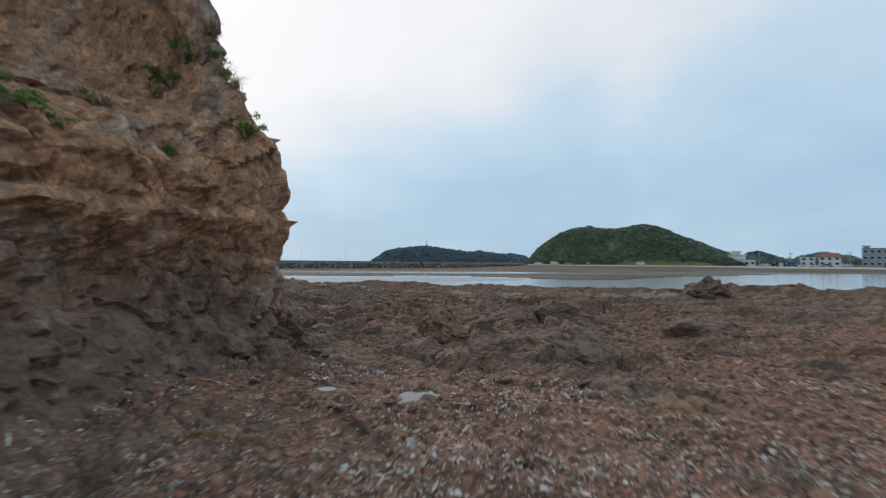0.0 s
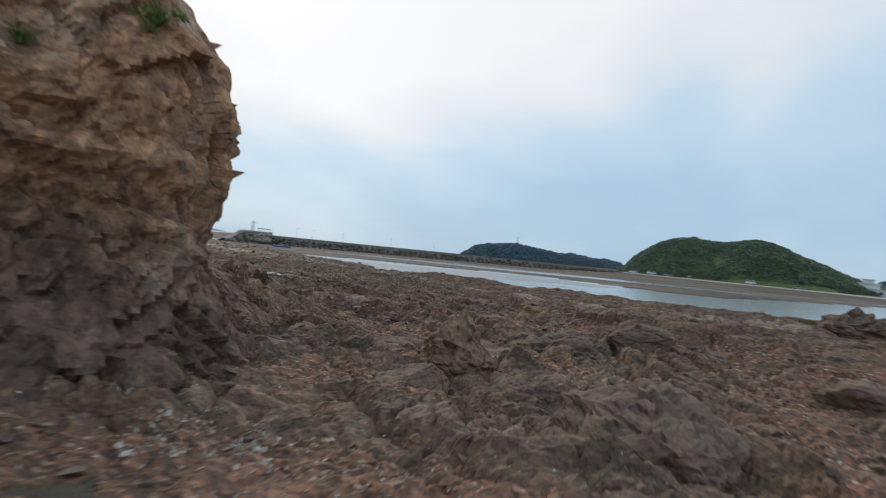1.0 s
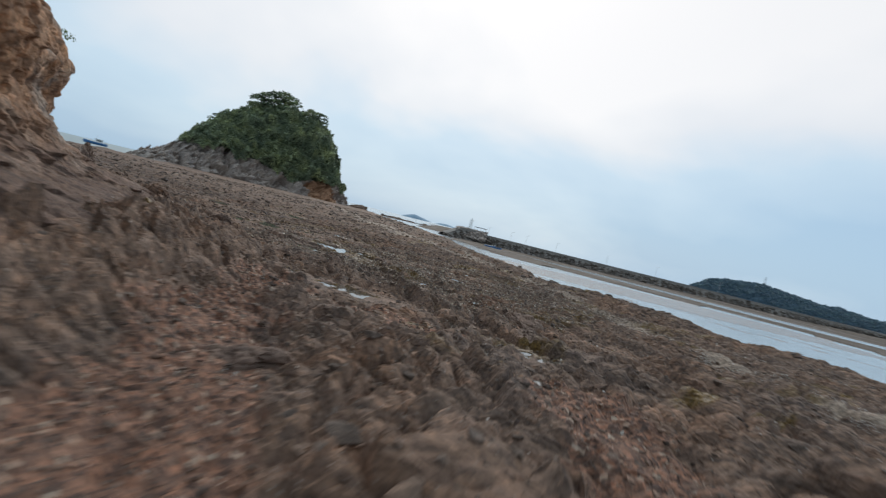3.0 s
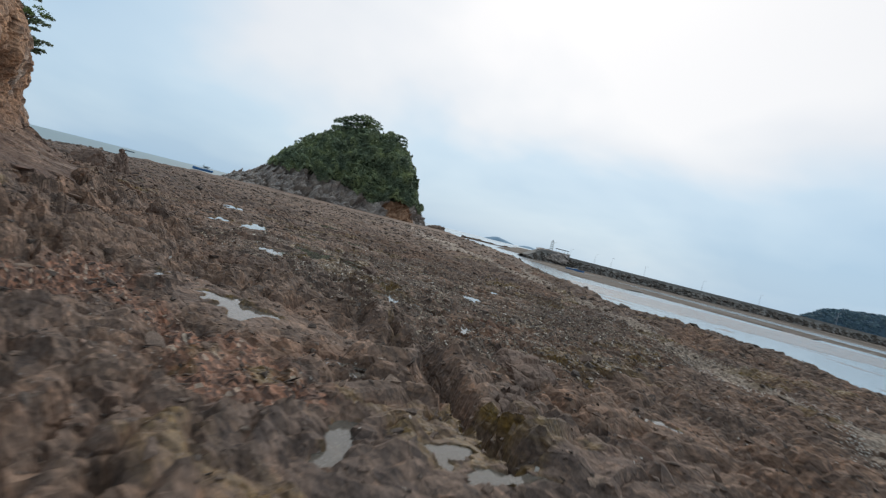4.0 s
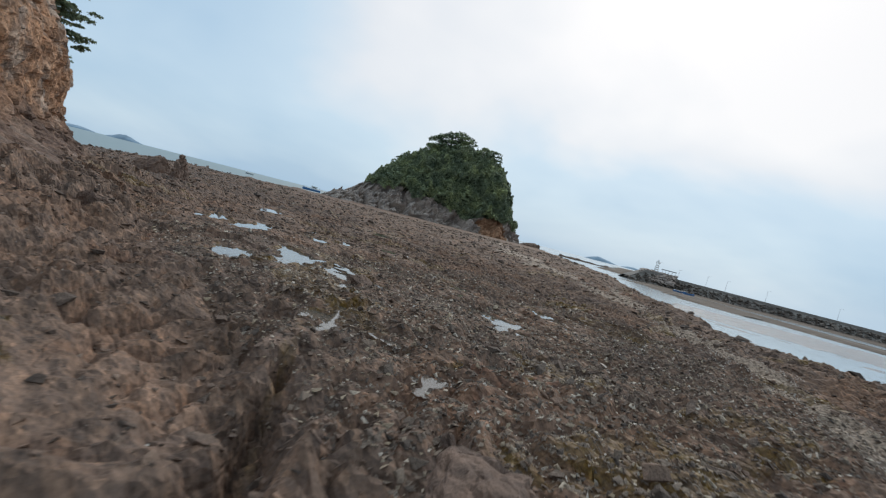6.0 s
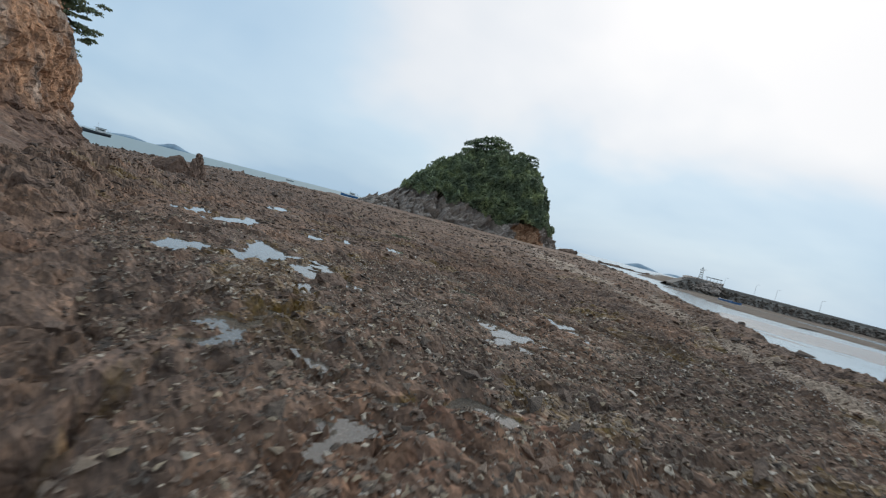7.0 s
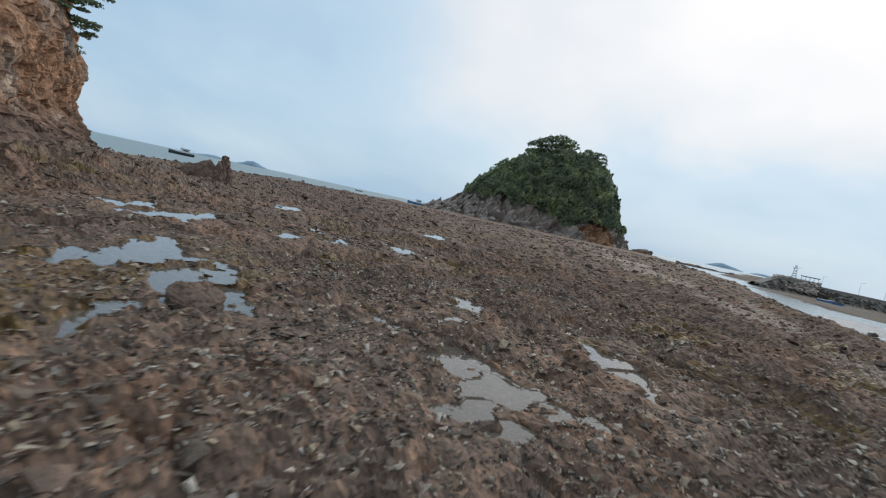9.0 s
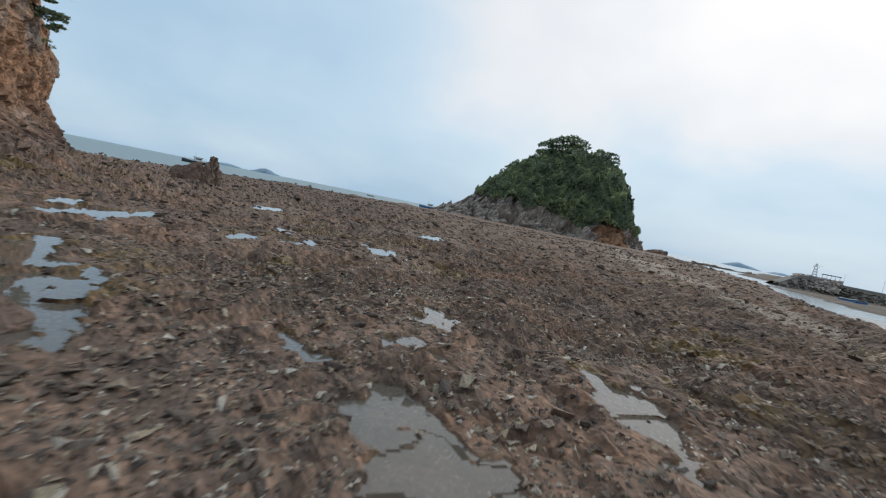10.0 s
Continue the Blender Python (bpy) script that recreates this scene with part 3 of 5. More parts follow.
pool_at(-1.4, 12.9, 0.12, 0.06, 0)


def pool_depth(x, y):
    """1 in the middle of a pool, 0 at its rim, below 0 outside; the level of the nearest water; and which pool that is."""
    wx, wy = x + 0.16 * vnoise(x * 4, y * 4, None, 50) + 0.07 * vnoise(x * 12, y * 12, None, 52), y + 0.16 * vnoise(x * 4, y * 4, None, 51) + 0.07 * vnoise(x * 12, y * 12, None, 53)
    best, level, owner = np.full(x.shape, -9.0), np.full(x.shape, 0.2), np.full(x.shape, -1)
    for n, (px, py, a, b, turn, lev) in enumerate(POOLS):
        near = (np.abs(x - px) < 4 * a + 0.6) & (np.abs(y - py) < 4 * a + 0.6)
        if not near.any():
            continue
        dx, dy = wx[near] - px, wy[near] - py
        u, v = dx * math.cos(turn) + dy * math.sin(turn), -dx * math.sin(turn) + dy * math.cos(turn)
        d = 1 - np.hypot(u / a, v / b)
        if b < 0.055:                       # narrow water in a joint leaves the rock beside it alone
            d = np.where(d < 0, 4 * d, d)
        old, lv = best[near], level[near]
        level[near] = np.where(d > old, lev, lv)
        owner[near] = np.where(d > old, n, owner[near])
        best[near] = np.maximum(old, d)
    return best, level, owner


def shelf_side(x, y):
    """Metres inside the rock shelf (negative: out on the flats or in the sea)."""
    r = off_line(x, y, SHORE_R)
    l = off_line(x, y, SHORE_L)
    # signs, from the two shores as functions along the spit
    yr = np.interp(-x, [-60, -22, -10, 0, 8, 23, 45, 100, 400], [26, 26, 23.5, 25.5, 31.5, 48, 70, 122, 400])
    yl = np.interp(-x, [24, 36, 50, 71, 105, 135, 400], [-30, 15, 18, 28, 54, 95, 400])
    inside = np.minimum(np.where(y < yr, r, -r), np.where((y > yl), np.where(x > -24, 99, l), -l))
    return inside


def height(x, y):
    """The ground's height, and its zones: gravel, shell sand, weed."""
    inside = shelf_side(x, y) + 0.5 * fbm(x * 0.16, y * 0.16, None, 3, 3)
    far = np.hypot(x + 3, y - 15)
    u = x * math.cos(STRIKE) + y * math.sin(STRIKE)
    v = -x * math.sin(STRIKE) + y * math.cos(STRIKE)
    wu, wv = u + 0.25 * vnoise(x * 1.7, y * 1.7, None, 8), v + 0.25 * vnoise(x * 1.7, y * 1.7, None, 9)
    gravel = np.maximum(1 - off_line(x, y, GRAVEL_A) / 1.0, 1 - off_line(x, y, GRAVEL_B) / 0.8)
    gravel = np.maximum(gravel, 0.62 * smooth(1.4, 3.5, x) * smooth(16, 9, y))
    gravel = np.maximum(gravel, 0.75 * smooth(2.0, 0.6, np.hypot(x + 0.6, y - 3.6) * 0.6))
    gravel = np.maximum(gravel, 1.25 - off_line(x, y, [(-1.2, 7.6), (-0.3, 7.35)]) / 0.9)
    gravel = np.maximum(gravel, 1.2 - off_line(x, y, GRAVEL_C) / 0.5)
    gravel = np.maximum(gravel, 1.1 - off_line(x, y, [(-4.8, 14.2), (-2.0, 14.35)]) / 0.7)
    gravel = np.clip(gravel + 0.35 * fbm(x * 0.6, y * 0.6, None, 20, 3), 0, 1)
    hard = 1 - 0.75 * smooth(0.3, 0.7, gravel)
    z = 0.27 + 0.07 * fbm(x * 0.22, y * 0.22, None, 30, 3)
    z = z - 0.13 * smooth(1.5, 0.5, off_line(x, y, GRAVEL_A + [(-4.1, 15.3)]))
    ridge = fbm(wu * 0.35, wv * 1.5, None, 40, 4)
    ribs = smooth(20, 16.5, y - 0.25 * (x + 3))
    z = z + hard * ((0.075 + 0.05 * ribs) * ridge + 0.045 * np.abs(fbm(wu * 0.8, wv * 2.6, None, 44, 3)))
    f0, j0 = facets(wu * 1.1, wv * 2.0, 60)
    f1, j1 = facets(wu * 2.4, wv * 4.0, 61, None, 1.3)
    f2, j2 = facets(wu * 6.0, wv * 8.5, 62, None, 1.4)
    fade = smooth(70, 20, far)
    low = 1 - 0.55 * smooth(16.5, 19.0, y - 0.25 * (x + 3))
    z = z + low * hard * (0.085 * f0 - 0.06 * np.exp(-j0 * 9)) + (0.25 + 0.75 * hard) * low * (0.055 * f1 + 0.055 * (smooth(0, 0.45, j1) - 0.6) - 0.03 * np.exp(-j1 * 9)) + fade * (1.9 - 0.9 * low) * (0.020 * f2 + 0.026 * (smooth(0, 0.5, j2) - 0.6))
    knoll = np.clip(fbm(wu * 0.28 + 7, wv * 0.5, None, 46, 3) - 0.15, 0, 1) * smooth(6.5, 9, y) * smooth(-9, -4, x + 0 * y) * smooth(19, 12, y - np.maximum(x, 0))
    z = z + hard * 0.34 * knoll * (0.7 + 0.5 * f1) + 0.22 * np.clip(fbm(x * 0.35, y * 0.35, None, 47, 3) - 0.2, 0, 1) * smooth(3, 0, np.abs(inside - 2.5)) * smooth(18, 22, y)
    # the rock bench under the long cliff
    foot = off_line(x, y, [(-4.3, 11.3), (-6.4, 13.2), (-9, 14.9), (-13, 15.8), (-17.5, 16.0), (-20.6, 16.0)])
    z = z + 0.42 * smooth(2.0, 0.1, foot + 0.5 * f0) * (0.75 + 0.35 * f1)
    # the long joint with the slab beside it
    c = off_line(x, y, CRACK)
    side = smooth(-0.02, 0.12, (x + 1.7) * 0.545 + (y - 15.75) * 0.838)
    z = z + 0.13 * smooth(0.75, 0.15, c) * side * smooth(0.2, -1.0, x) * smooth(-3.6, -2.2, x)
    z = z - 0.28 * smooth(0.10, 0.035, c + 0.03 * vnoise(x * 5, y * 5, None, 58))
    pale = np.clip(1.15 - off_line(x, y, TRACK) / (0.42 + 0.014 * far) - 0.30 * smooth(32, 14, far) + 1.15 * fbm(x * 0.5, y * 0.5, None, 22, 3), 0, 1)
    for px, py, pa, pb, pt in SHELL_SAND:
        du, dv = (x - px) * math.cos(pt) + (y - py) * math.sin(pt), (y - py) * math.cos(pt) - (x - px) * math.sin(pt)
        pale = np.maximum(pale, smooth(1.35, 0.45, np.hypot(du / pa, dv / pb) + 0.45 * fbm(x * 1.6, y * 1.6, None, 23, 3)))
    shells = 0.16 * smooth(2.4, 0.8, np.hypot((x + 0.1) * 0.6, y - 3.4)) + 0.08 * smooth(0.1, 0.6, fbm(x * 0.7, y * 0.7, None, 24, 3))
    weed = smooth(0.10, 0.03, c) * 0.45
    weed = np.maximum(weed, 0.55 * smooth(0.3, 0.75, fbm(x * 0.9, y * 0.9, None, 26, 3)) * smooth(12.5, 14, y))
    weed = np.maximum(weed, 0.40 * smooth(1.6, 0.5, np.hypot((x + 1.6) * 0.8, y - 3.2)) * smooth(-0.3, 0.4, fbm(x * 1.3, y * 1.3, None, 25, 3)))
    near = (np.abs(x + 6) < 13) & (y > 2) & (y < 27)
    if near.any():
        d, level, _ = pool_depth(x[near], y[near])
        zn = z[near]
        knobs = 0.06 * np.clip(f1[near], -0.4, 1) + 0.035 * f2[near] + 0.03 * vnoise(x[near] * 9, y[near] * 9, None, 70)
        rim = level + 0.010 + 0.5 * np.clip(knobs, -0.004, 1)
        cap = level + 0.03 + 0.035 * np.clip(-d - 0.3, 0, 4) + 0.7 * knobs
        zn = zn + (np.clip(zn, rim, np.maximum(rim, cap)) - zn) * smooth(-3.6, -1.2, d)
        zn = zn + (level - 0.06 + 0.8 * knobs - zn) * smooth(-0.30, 0.12, d)
        z[near] = zn
        weed[near] = np.maximum(weed[near], 0.62 * smooth(-0.6, -0.1, d) * smooth(0.35, 0.0, d))
        pale[near] = np.maximum(pale[near] * smooth(0.0, -0.3, d), 0.66 * smooth(0.0, 0.3, d))
    # the shelf's edge, the channel, the mud flats and the sea bed
    bed = -3.0 + 0.3 * fbm(x * 0.05, y * 0.05, None, 33, 3)
    z = bed + (z - bed) * smooth(-3.2, 0.6, inside)
    reach = np.hypot(x, y)
    bearing = np.degrees(np.arctan2(-x, np.maximum(y, 1e-3)))
    streak = fbm(x * 0.006 + 3, y * 0.035, None, 35, 4)
    # brown flats; and, nearer, smooth wet sand between the shelf and a thread of water
    line = np.interp(bearing, [-60, -36, -19, -8, 5, 20, 28, 34], [260, 205, 107, 95, 80, 78, 80, 80]) + 4 * streak
    thread = line + (119 + 3 * streak + 34 * smooth(24, 31, bearing) - line) * smooth(-16, -2, bearing)
    flat = SEA + 0.05 + 0.10 * streak + 0.12 * smooth(118, 136, reach) * (0.6 + streak)
    shore = -0.45 + 0.9 * smooth(262, 300, reach + 0.8 * bearing)
    flat = flat + (shore - flat) * smooth(205, 262, reach + 0.8 * bearing)
    flat = flat + (-4 - flat) * smooth(900, 1500, reach)
    brown = (inside < -4) & (reach > thread) & (bearing < 31.5) & (y > 0)
    sandy = (shelf_side(x, y) < -9) & (reach > line) & (reach < 112 + 3 * streak - 0.8 * np.maximum(bearing - 8, 0)) & (reach < thread - 6) & (bearing > -14) & (bearing < 25) & (y > 0)
    ripple = vnoise(x * 0.16 + y * 0.1, y * 0.7, None, 37) + 0.5 * vnoise(x * 0.6, y * 1.6, None, 38)
    bars = (inside < -5) & (reach < line + 2) & (bearing > -30) & (bearing < 34) & (y > 0) & (ripple > 0.52)
    z = np.where(bars, np.maximum(z, SEA + 0.018), z)
    z = np.where(brown, np.maximum(z, flat), z)
    z = np.where(sandy, np.maximum(z, SEA + 0.022 + 0.012 * streak), z)
    mud = np.where(sandy | bars, 0.5, np.where((inside < -3) & (reach > 90), 1.0, 0.0))
    return z, np.clip(gravel * (mud == 0), 0, 1), np.clip(np.maximum(pale, shells) * (mud == 0), 0, 1), np.clip(weed, 0, 1), mud


def steps(start, stop, first, growth, top=1e9):
    out, s, p = [], first, start
    sign = 1 if stop > start else -1
    while (stop - p) * sign > 0:
        s = min(s * growth, top)
        p += sign * s
        out.append(p)
        if s > 1.2:
            growth = 1.16
    return out


def build_ground():
    xs = np.array(steps(-12.5, -4200, 0.05, 1.024)[::-1] + list(np.arange(-12.5, 6.5, 0.037)) + steps(6.45, 4200, 0.04, 1.022))
    ys = np.array(steps(1.8, -4200, 0.05, 1.25)[::-1] + list(np.arange(1.8, 25.5, 0.037)) + steps(25.45, 4200, 0.04, 1.02))
    X, Y = np.meshgrid(xs, ys)
    Z, gravel, pale, weed, mud = height(X, Y)
    ob = grid_mesh("ground", X, Y, Z, M_SHELF)
    zone = ob.data.color_attributes.new("zone", "FLOAT_COLOR", "POINT")
    col = np.stack([gravel, pale, weed, mud], -1).astype(np.float32)
    zone.data.foreach_set("color", col.ravel())
    return tagged(ob, "rough brown-grey intertidal rock shelf with gravel and shells", "ground", kind="structure")


ground = build_ground()


def ground_at(x, y):
    return height(np.atleast_1d(np.asarray(x, float)), np.atleast_1d(np.asarray(y, float)))[0]


# the sea and the tidal channel
sea = link_mesh("water", [(-4600, -4600, SEA), (4600, -4600, SEA), (4600, 4600, SEA), (-4600, 4600, SEA)], [(0, 1, 2, 3)], M_SEA)
tagged(sea, "calm pale grey-green sea water round the shelf", "water", kind="structure")

channel = link_mesh("water", [(-5, 20, SEA + 0.012), (-3345, 3011, SEA + 0.012), (-2000, 4500, SEA + 0.012), (4500, 4500, SEA + 0.012), (4500, -20, SEA + 0.012), (40, -20, SEA + 0.012)], [(5, 4, 3, 2, 1, 0)], M_CHANNEL)
tagged(channel, "pale still water of the tidal channel beside the flats", "water", kind="structure")


def pool_clusters():
    """Pools that run together are one sheet of water."""
    left, out = list(range(len(POOLS))), []
    while left:
        group, todo = [], [left.pop(0)]
        while todo:
            k = todo.pop()
            group.append(k)
            p = POOLS[k]
            for q in left[:]:
                if POOLS[q][5] == p[5] and math.dist(POOLS[q][:2], p[:2]) < 0.62 * (p[2] + POOLS[q][2]) + 0.1:
                    left.remove(q)
                    todo.append(q)
        out.append(group)
    return out


def build_pool(group):
    """Water wherever the rock lies below its level."""
    level, cell = POOLS[group[0]][5], 0.03
    x0, x1 = min(POOLS[k][0] - 1.9 * POOLS[k][2] for k in group), max(POOLS[k][0] + 1.9 * POOLS[k][2] for k in group)
    y0, y1 = min(POOLS[k][1] - 1.9 * POOLS[k][2] for k in group), max(POOLS[k][1] + 1.9 * POOLS[k][2] for k in group)
    X, Y = np.meshgrid(np.arange(x0, x1, cell), np.arange(y0, y1, cell))
    d, _, owner = pool_depth(X, Y)
    wet = (d > -0.75) & np.isin(owner, group) & (height(X, Y)[0] < level + 0.004)
    if wet.sum() < 9:
        return
    wide = wet.copy()
    for ax in (0, 1):
        for s in (-1, 1):
            wide |= np.roll(wet, s, ax)
    full = wide[:-1, :-1] & wide[1:, :-1] & wide[:-1, 1:] & wide[1:, 1:]
    r, c = np.nonzero(full)
    n = X.shape[1]
    quads = np.stack([r * n + c, r * n + c + 1, (r + 1) * n + c + 1, (r + 1) * n + c], 1)
    keys, inv = np.unique(quads, return_inverse=True)
    co = np.stack([X.ravel()[keys], Y.ravel()[keys], np.full(len(keys), level)], 1)
    ob = raw_mesh("tide_pool", co, inv.reshape(-1, 4), M_POOL, True)
    ob.visible_shadow = False
    tagged(ob, "still shallow tide pool reflecting the pale sky", "pool", "tide pools on the shelf")


for cluster in pool_clusters():
    build_pool(cluster)


# ---- the cliff ----
BASE = [(-7, -8), (-4.6, -3), (-3.0, 1.2), (-2.6, 3.1), (-2.4, 4.8), (-1.68, 6.4), (-1.85, 7.6), (-3.0, 9.4), (-4.3, 11.3), (-6.4, 13.2), (-9, 14.9),
        (-13, 15.8), (-17.5, 16.0), (-20.6, 16.0), (-22.6, 14.6), (-23.5, 11), (-21, 2), (-14, -8)]
SWEEP = [3, 3, 3.6, 3.4, 2.6, 1.15, 1.0, 1.2, 1.35, 1.8, 2.1, 1.5, 0.98, 0.74, 0.85, 1.2, 2, 3]   # how far the face leans back there
STEEP = [0, 0, 0, 0, 0, 0, 0.1, 0.75, 1, 1, 1, 1, 1, 1, 1, 1, 0.5, 0]                                # 0: the corner's profile, 1: the long face's
PROFILE = [(-0.6, -0.35), (0.3, 0.0), (0.7, 0.30), (1.0, 0.45), (1.35, 0.55), (1.8, 0.46), (2.0, 0.40), (2.2, 0.48), (2.6, 0.44), (3.05, 0.60), (3.6, 1.02), (4.0, 1.42), (4.9, 1.62), (6.2, 2.3), (7.4, 3.6), (8.2, 5.2)]
LONG_FACE = [(-0.6, -0.9), (0.3, -0.3), (0.7, 0.16), (0.9, 0.48), (1.25, 0.85), (1.7, 1.02), (2.05, 1.08), (2.6, 0.95), (3.0, 1.02), (3.5, 1.15), (4.0, 1.45), (5.0, 2.1), (6.2, 3.0), (7.4, 4.4), (8.2, 6.0)]


def closed_spline(pts, count):
    """Catmull-Rom round a ring of points: count[k] steps from the k-th point."""
    n, out = len(pts), []
    p = [np.array(q, float) for q in pts]
    for k in range(n):
        a, b, c, d = p[k - 1], p[k], p[(k + 1) % n], p[(k + 2) % n]
        for s in np.linspace(0, 1, count[k], endpoint=False):
            out.append(0.5 * (2 * b + (c - a) * s + (2 * a - 5 * b + 4 * c - d) * s * s + (3 * b - a - 3 * c + d) * s ** 3))
    return np.array(out)


def build_cliff():
    fine = [6, 10, 40, 46, 50, 40, 60, 64, 70, 66, 70, 66, 60, 44, 24, 12, 8, 6]
    ring = closed_spline([(*b, s, k) for b, s, k in zip(BASE, SWEEP, STEEP)], fine)
    ahead = np.roll(ring, -3, 0)[:, :2] - np.roll(ring, 3, 0)[:, :2]
    ahead /= np.linalg.norm(ahead, axis=1)[:, None]
    inward = np.stack([-ahead[:, 1], ahead[:, 0]], 1)
    for _ in range(10):
        inward = (np.roll(inward, 1, 0) + inward + np.roll(inward, -1, 0)) / 3
    inward /= np.linalg.norm(inward, axis=1)[:, None]
    zs = np.array(list(np.arange(-0.6, 5.2, 0.045)) + list(np.arange(5.2, 8.3, 0.2)))
    off = np.interp(zs, *zip(*PROFILE))[:, None] * (1 - ring[None, :, 3]) + np.interp(zs, *zip(*LONG_FACE))[:, None] * ring[None, :, 3]
    back = off * (1 + (ring[None, :, 2] - 1) * smooth(-0.2, 1.0, zs)[:, None])
    X = ring[None, :, 0] + inward[None, :, 0] * back
    Y = ring[None, :, 1] + inward[None, :, 1] * back
    Z = np.broadcast_to(zs[:, None], X.shape).copy()
    # broken face: buttresses, blocks and chips, each on a smaller scale
    along, bed = 0.64 * X - 0.77 * Z + 0.10 * vnoise(X * 2, Y * 2, Z * 2, 5), 0.64 * Z + 0.77 * X - 0.25 * Y + 0.10 * vnoise(X * 2, Y * 2, Z * 2, 6)
    out = 0.15 * fbm(X * 0.8, Y * 0.8, Z * 0.9, 11, 3)
    fa, ja = facets(along * 0.9, Y * 1.0, 80, bed * 1.2, 1.6)
    fb, jb = facets(along * 2.0, Y * 2.4, 81, bed * 3.2, 1.9)
    fc, jc = facets(along * 4.6, Y * 5.2, 82, bed * 7.0, 2.2)
    out = out + 0.16 * np.clip(fa, -0.75, 0.75) - 0.035 * np.exp(-ja * 9) + 0.10 * np.clip(fb, -0.9, 0.9) - 0.035 * np.exp(-jb * 9) + 0.045 * np.clip(fc, -0.8, 0.8) - 0.015 * np.exp(-jc * 8)
    fd, jd = facets(X * 4.5, Y * 4.5, 83, Z * 5.5, 2.0)
    out = out + smooth(2.2, 1.0, Z) * (0.055 * fd - 0.03 * np.exp(-jd * 8))
    out = np.clip(out, -0.32, 0.22)
    keep = smooth(8.2, 7.0, Z)
    X = X - inward[None, :, 0] * out * keep
    Y = Y - inward[None, :, 1] * out * keep
    Z = Z + 0.02 * fb * smooth(-0.4, 0.4, Z)
    rows, cols = X.shape
    # close it over with a low dome
    cx, cy = X[-1].mean(), Y[-1].mean()
    for k in (0.3, 0.6, 0.85, 0.995):
        X = np.vstack([X, X[rows - 1] + (cx - X[rows - 1]) * k])
        Y = np.vstack([Y, Y[rows - 1] + (cy - Y[rows - 1]) * k])
        Z = np.vstack([Z, Z[rows - 1] + 1.2 * math.sin(k * 1.5) + 0 * X[0]])
    ob = grid_mesh("cliff", X, Y, Z, M_CLIFF, closed=True)
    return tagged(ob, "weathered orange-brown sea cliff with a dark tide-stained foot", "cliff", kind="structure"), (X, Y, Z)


cliff, CLIFF_GRID = build_cliff()


# ---- single rocks ----
def rock(name, place, size, seed, material, label, category="rock", group="", turn=0.0, points=22, chips=0.07, cuts=4, lean=0.0, peak=0.0):
    """A broken boulder: a hull, split and roughened."""
    rng = np.random.default_rng(seed)
    bm = bmesh.new()
    for p in hull_points(points, rng, 1.0, 1.0):
        k = 1 - peak * max(0.0, p[2])
        bm.verts.new(p * (size[0] / 2 * k, size[1] / 2 * k, size[2]))
    bmesh.ops.convex_hull(bm, input=bm.verts)
    bmesh.ops.delete(bm, geom=[v for v in bm.verts if not v.link_faces], context="VERTS")
    bmesh.ops.triangulate(bm, faces=bm.faces)
    for _ in range(cuts):
        bmesh.ops.subdivide_edges(bm, edges=bm.edges[:], cuts=1, use_grid_fill=True)
    bmesh.ops.recalc_face_normals(bm, faces=bm.faces)
    bm.normal_update()
    co = np.array([v.co[:] for v in bm.verts])
    k = 2.2 / max(size)
    f, j = facets(co[:, 0] * k * 1.6, co[:, 1] * k * 1.6, seed, co[:, 2] * k * 2.4)
    g, i = facets(co[:, 0] * k * 4, co[:, 1] * k * 4, seed + 9, co[:, 2] * k * 7)
    push = chips * max(size) * (0.5 * f + 0.26 * g - 0.3 * np.exp(-j * 9) - 0.16 * np.exp(-i * 8) + 0.1 * fbm(co[:, 0] * k * 7, co[:, 1] * k * 7, co[:, 2] * k * 16, seed, 3))
    for v, d in zip(bm.verts, push):
        v.co += v.normal * float(d)
    ob = part(name, bm, material)
    ob.matrix_world = pose(place[0], place[1], float(ground_at(place[0], place[1])[0]) + place[2], 0, lean, 0) @ Matrix.Rotation(radians(turn), 4, "Z")
    return tagged(ob, label, category, group)


LOW = "low dark weathered rock outcrop on the shelf"
rock("boulder", (1.58, 6.66, 0.10), (1.40, 1.2, 0.48), 3, M_BOULDER, "large rounded dark grey boulder on the gravel shelf", "boulder", turn=20, chips=0.07)
rock("rock_spur", (0.02, 8.56, -0.04), (1.1, 0.85, 0.80), 7, M_SPUR, "jagged leaning brown rock spur standing on the shelf", turn=40, chips=0.10, lean=16, peak=0.6)
rock("rock_outcrop", (-0.35, 7.75, -0.06), (0.9, 0.7, 0.24), 27, M_BOULDER, LOW, turn=70)
rock("rock_outcrop", (0.25, 9.4, 0.03), (1.5, 0.9, 0.36), 21, M_BOULDER, LOW, turn=-25, chips=0.06)
rock("rock_outcrop", (1.2, 10.2, 0.05), (1.8, 1.0, 0.42), 11, M_BOULDER, LOW, turn=-10)
rock("rock_outcrop", (2.3, 10.5, 0.02), (1.2, 0.8, 0.32), 22, M_BOULDER, LOW, turn=15)
rock("rock_outcrop", (-0.75, 8.0, -0.06), (1.0, 1.0, 0.28), 12, M_BOULDER, LOW, turn=30)
rock("rock_outcrop", (4.4, 8.9, 0.05), (1.7, 1.0, 0.36), 13, M_BOULDER, LOW, turn=10)
rock("rock_outcrop", (-0.70, 5.95, -0.05), (0.8, 0.5, 0.16), 23, M_BOULDER, LOW, turn=15)
rock("rock_outcrop", (-0.95, 9.55, -0.06), (1.5, 1.2, 0.28), 14, M_BOULDER, LOW, turn=60)
